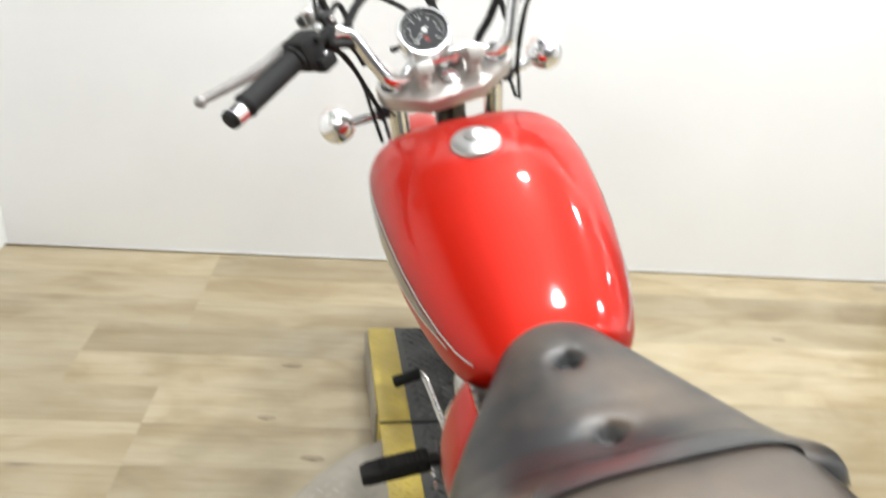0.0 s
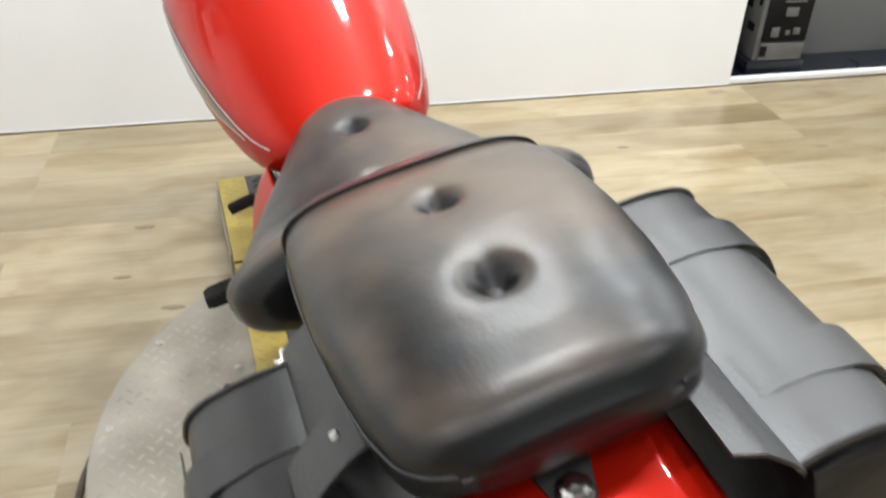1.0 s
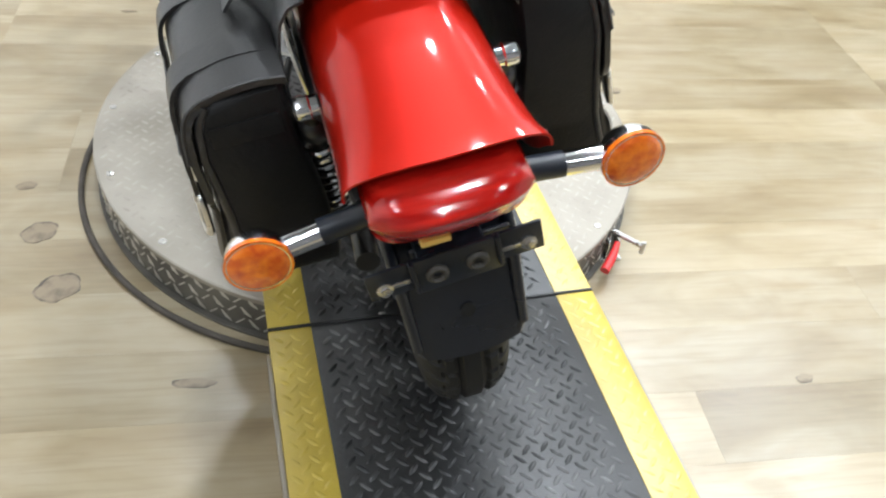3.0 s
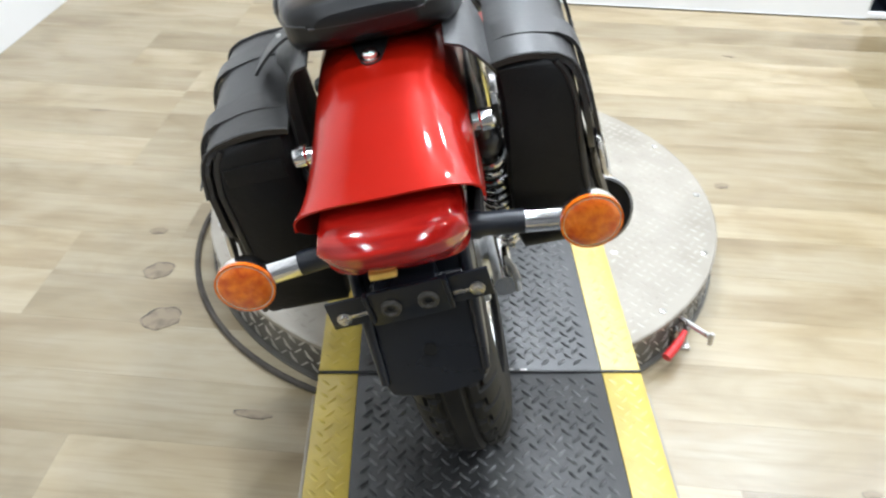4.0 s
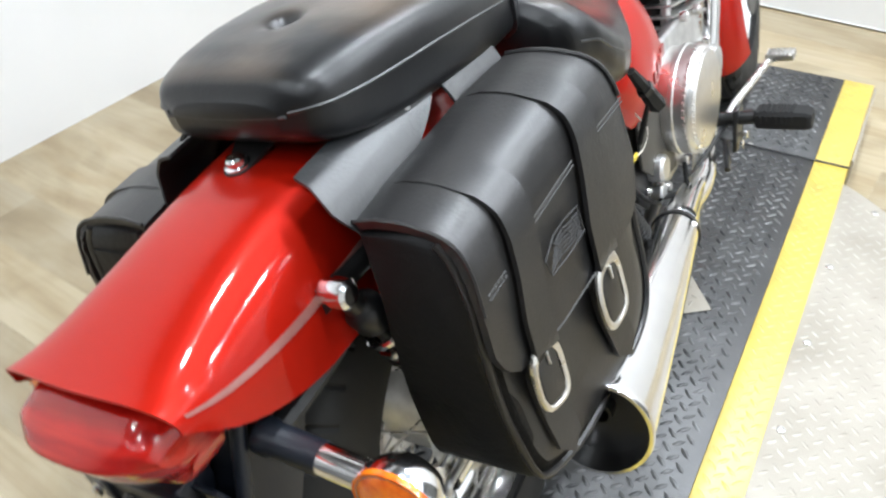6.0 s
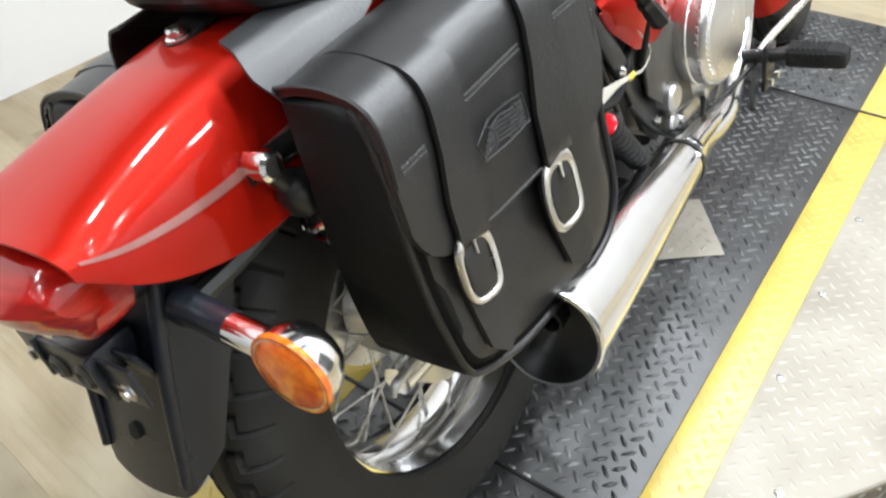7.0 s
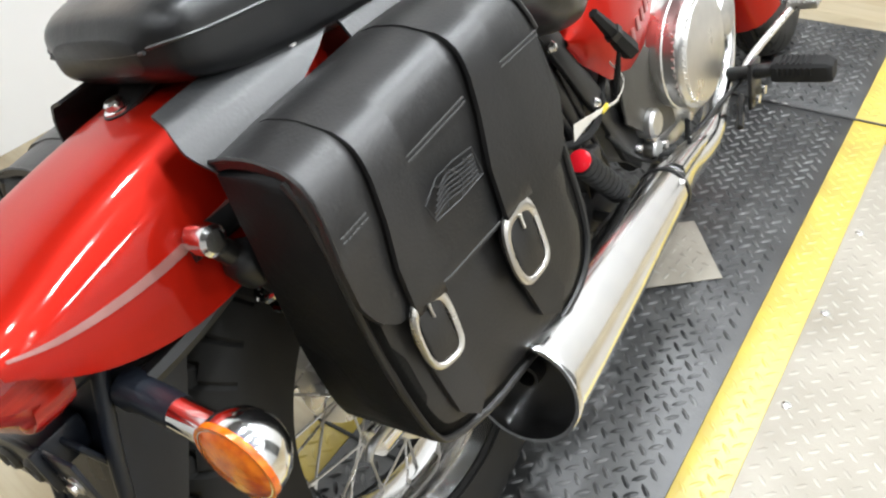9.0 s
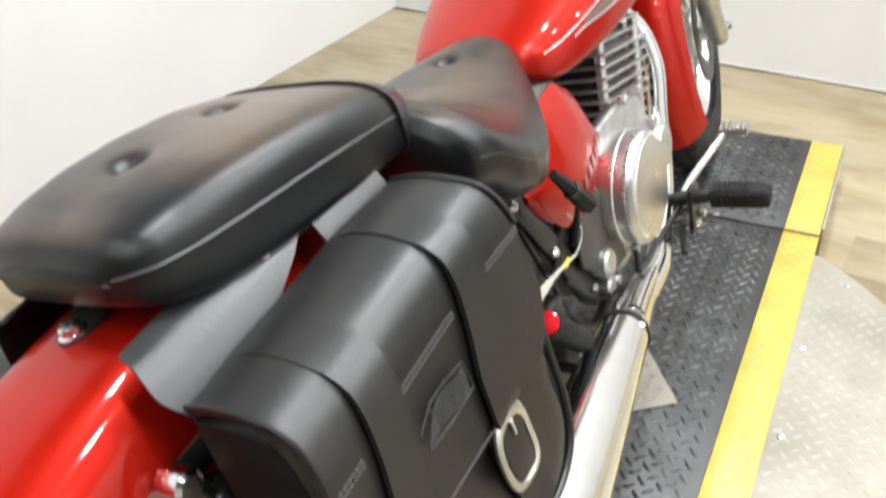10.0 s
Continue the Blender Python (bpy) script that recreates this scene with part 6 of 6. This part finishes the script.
    for st in strokes:
        part("patch_stroke", fix(tube([(lid_u(w) + 0.0078, v, w) for v, w in st], 0.0008, 5, 4)), EMBOSS, lid)
    # yoke that hangs the bag over the mudguard
    for va, vb, off in (((-0.004, 0.160, 0.0), (0.168, 0.262, 0.0)) if side > 0 else ((0.002, 0.243, 0.0),)):
        def yoke(s, t, va=va, vb=vb):
            v = va + (vb - va) * t
            over = smooth_at(CREST, v)
            pts = [(0.080, min(over + 0.010, 0.728)), (0.098, 0.722), (0.112, 0.713), (0.121, 0.702), (0.128, 0.690), (0.134, 0.676)] if side > 0 else [(0.080, min(over + 0.010, 0.728)), (0.100, 0.722), (0.120, 0.712), (0.128, 0.700), (0.133, 0.684), (0.134, 0.640)]
            if side < 0:
                b = min(max((t - 0.22) / 0.30, 0.0), 1.0)
                hang = [(0.080, min(over + 0.010, 0.728)), (0.096, 0.721), (0.108, 0.706), (0.116, 0.678), (0.120, 0.630), (0.122, 0.570)]
                flat = [(0.080, min(over + 0.010, 0.728)), (0.098, 0.722), (0.116, 0.713), (0.132, 0.702), (0.144, 0.690), (0.150, 0.672)]
                pts = [(h[0] + (f[0] - h[0]) * b, h[1] + (f[1] - h[1]) * b) for h, f in zip(hang, flat)]
            if side > 0 and va < 0.1:
                s *= 1 - 0.74 * smooth_at([(0.0, 0.0), (0.26, 0.0), (1.0, 1.0)], t, 0.12)
            q = s * (len(pts) - 1)
            i = min(int(q), len(pts) - 2)
            f = q - i
            u = pts[i][0] + (pts[i + 1][0] - pts[i][0]) * f
            w = pts[i][1] + (pts[i + 1][1] - pts[i][1]) * f
            if side > 0 and va < 0.1:
                w -= 0.010 * s * max(0.0, 1 - t * 2.2)
                v -= (curve_at([(0, 0.012), (0.2, 0.0175), (0.3, 0.0205), (0.4, 0.0235), (0.5, 0.0245), (0.6, 0.0225), (0.8, 0.015), (1, 0.012)], s)) * max(0.0, 1 - t * 1.4)
            return (u, v + (0.012 * s * t if va < 0.1 else -0.012 * s), w)
        part("yoke_strap", shell(yoke, 24, 14, -0.003) if side > 0 else mirrored(shell(yoke, 24, 14, -0.003)), YOKE, bag, "broad black leather yoke strap under the seat, lightened for sheen")
    part("d_ring", fix(tube([(0.150 + 0.004 * math.cos(a), 0.262 + 0.006 * math.cos(a), 0.690 + 0.016 * math.sin(a)) for a in (2 * math.pi * k / 12 for k in range(13))], 0.0028, 8, 2)), CHROME, bag, "small chromed ring")
    rivet = lathe([(0, 0.004), (0.004, 0.003), (0.006, 0), (0, 0)], (0.104, 0.112, 0.719), (0.4, 0, 1), 12)
    part("rivet", rivet if side > 0 else mirrored(rivet), STEEL, bag)
    if side < 0:
        end = part("strap_end", mirrored(shell(lambda s, t: (0.092 + 0.070 * s, 0.090 + 0.048 * t - 0.010 * s, 0.7335 - 0.006 * s - 0.034 * s * s), 10, 3, -0.0035)), YOKE, bag, "riveted leather strap end")
        part("stud", mirrored(lathe([(0, 0.003), (0.003, 0.0025), (0.0045, 0), (0, 0)], (0.126, 0.112, 0.7265), (0.35, 0, 1), 12)), STEEL, end)
    return bag


saddlebag(1)
saddlebag(-1)

# ---- floor planks ----
PLANK_W, PLANK_L = 0.152, 1.22
plank_mesh = {}


def plank_data(length):
    key = round(length, 3)
    if key not in plank_mesh:
        bm = box((length / 2, PLANK_W / 2, -0.003), (length - 0.0002, PLANK_W - 0.0002, 0.006), 0.00015, 1)
        me = bpy.data.meshes.new("plank")
        bm.to_mesh(me)
        bm.free()
        me.materials.append(WOOD)
        plank_mesh[key] = me
    return plank_mesh[key]


rng = random.Random(5)
for row in range(int((DEEP + 0.1) / PLANK_W) + 1):
    y = -DEEP - 0.05 + row * PLANK_W
    x = -rng.choice((0.2, 0.45, 0.7, 0.95)) - 0.05
    while x < WIDE:
        a, b = max(x, 0.0), min(x + PLANK_L, WIDE)
        if b - a > 0.08 and y + PLANK_W < 0.08:
            p = new("plank", plank_data(b - a))
            p.parent = floor
            p.location = (a, y, FLOOR)
        x += PLANK_L

# larger knots in the boards
KNOT = material("dark_wood_knot", (0.25, 0.20, 0.140), 0.40, 0.0, (0.075, 0.060, 0.048), 30, detail=8, mix=(0.42, 0.58))
KNOT_HEART = material("grey_knot_heart", (0.268, 0.214, 0.144), 0.36, 0.0, (0.145, 0.112, 0.078), 30, detail=10, mix=(0.46, 0.70))
for kx, ky, kr, flat in ((-0.669, 0.440, 0.040, 0.95), (-0.715, 0.604, 0.034, 0.92), (-0.430, 0.170, 0.036, 0.32), (0.709, 0.970, 0.020, 0.7), (-0.450, 1.355, 0.026, 0.35), (-0.503, 1.739, 0.024, 0.35), (0.682, -0.021, 0.018, 0.6),
                         (-1.043, 0.422, 0.03, 0.4), (-0.754, 0.757, 0.022, 0.6), (-0.56, 1.514, 0.02, 0.4), (0.984, 1.81, 0.02, 0.35)):
    ring, core = [], []
    for k in range(26):
        a = 2 * math.pi * k / 26
        wob = 1 + 0.10 * math.sin(2 * a + kx * 9) + 0.06 * math.sin(5 * a + ky * 7) + 0.03 * math.sin(9 * a + kx * 5)
        ring.append((kr * wob * math.cos(a), kr * flat * wob * math.sin(a), 0.0006))
        thin = 0.90 + 0.07 * math.sin(a + ky * 5) + 0.02 * math.sin(4 * a + kx * 11)
        core.append((kr * wob * thin * math.cos(a), kr * flat * wob * thin * math.sin(a), 0.0011))
    edge = part("knot", as_bm([(x, y, 0.0) for x, y, z in ring] + ring, [tuple(range(26, 52))] + [(i, (i + 1) % 26, 26 + (i + 1) % 26, 26 + i) for i in range(26)]), KNOT, floor, "dark knot in a board")
    edge.matrix_world = pose(kx, ky, FLOOR, 0, 0, -7)
    heart = part("heart", as_bm([(x, y, 0.0006) for x, y, z in core] + core, [tuple(range(26, 52))] + [(i, (i + 1) % 26, 26 + (i + 1) % 26, 26 + i) for i in range(26)]), KNOT_HEART, edge)
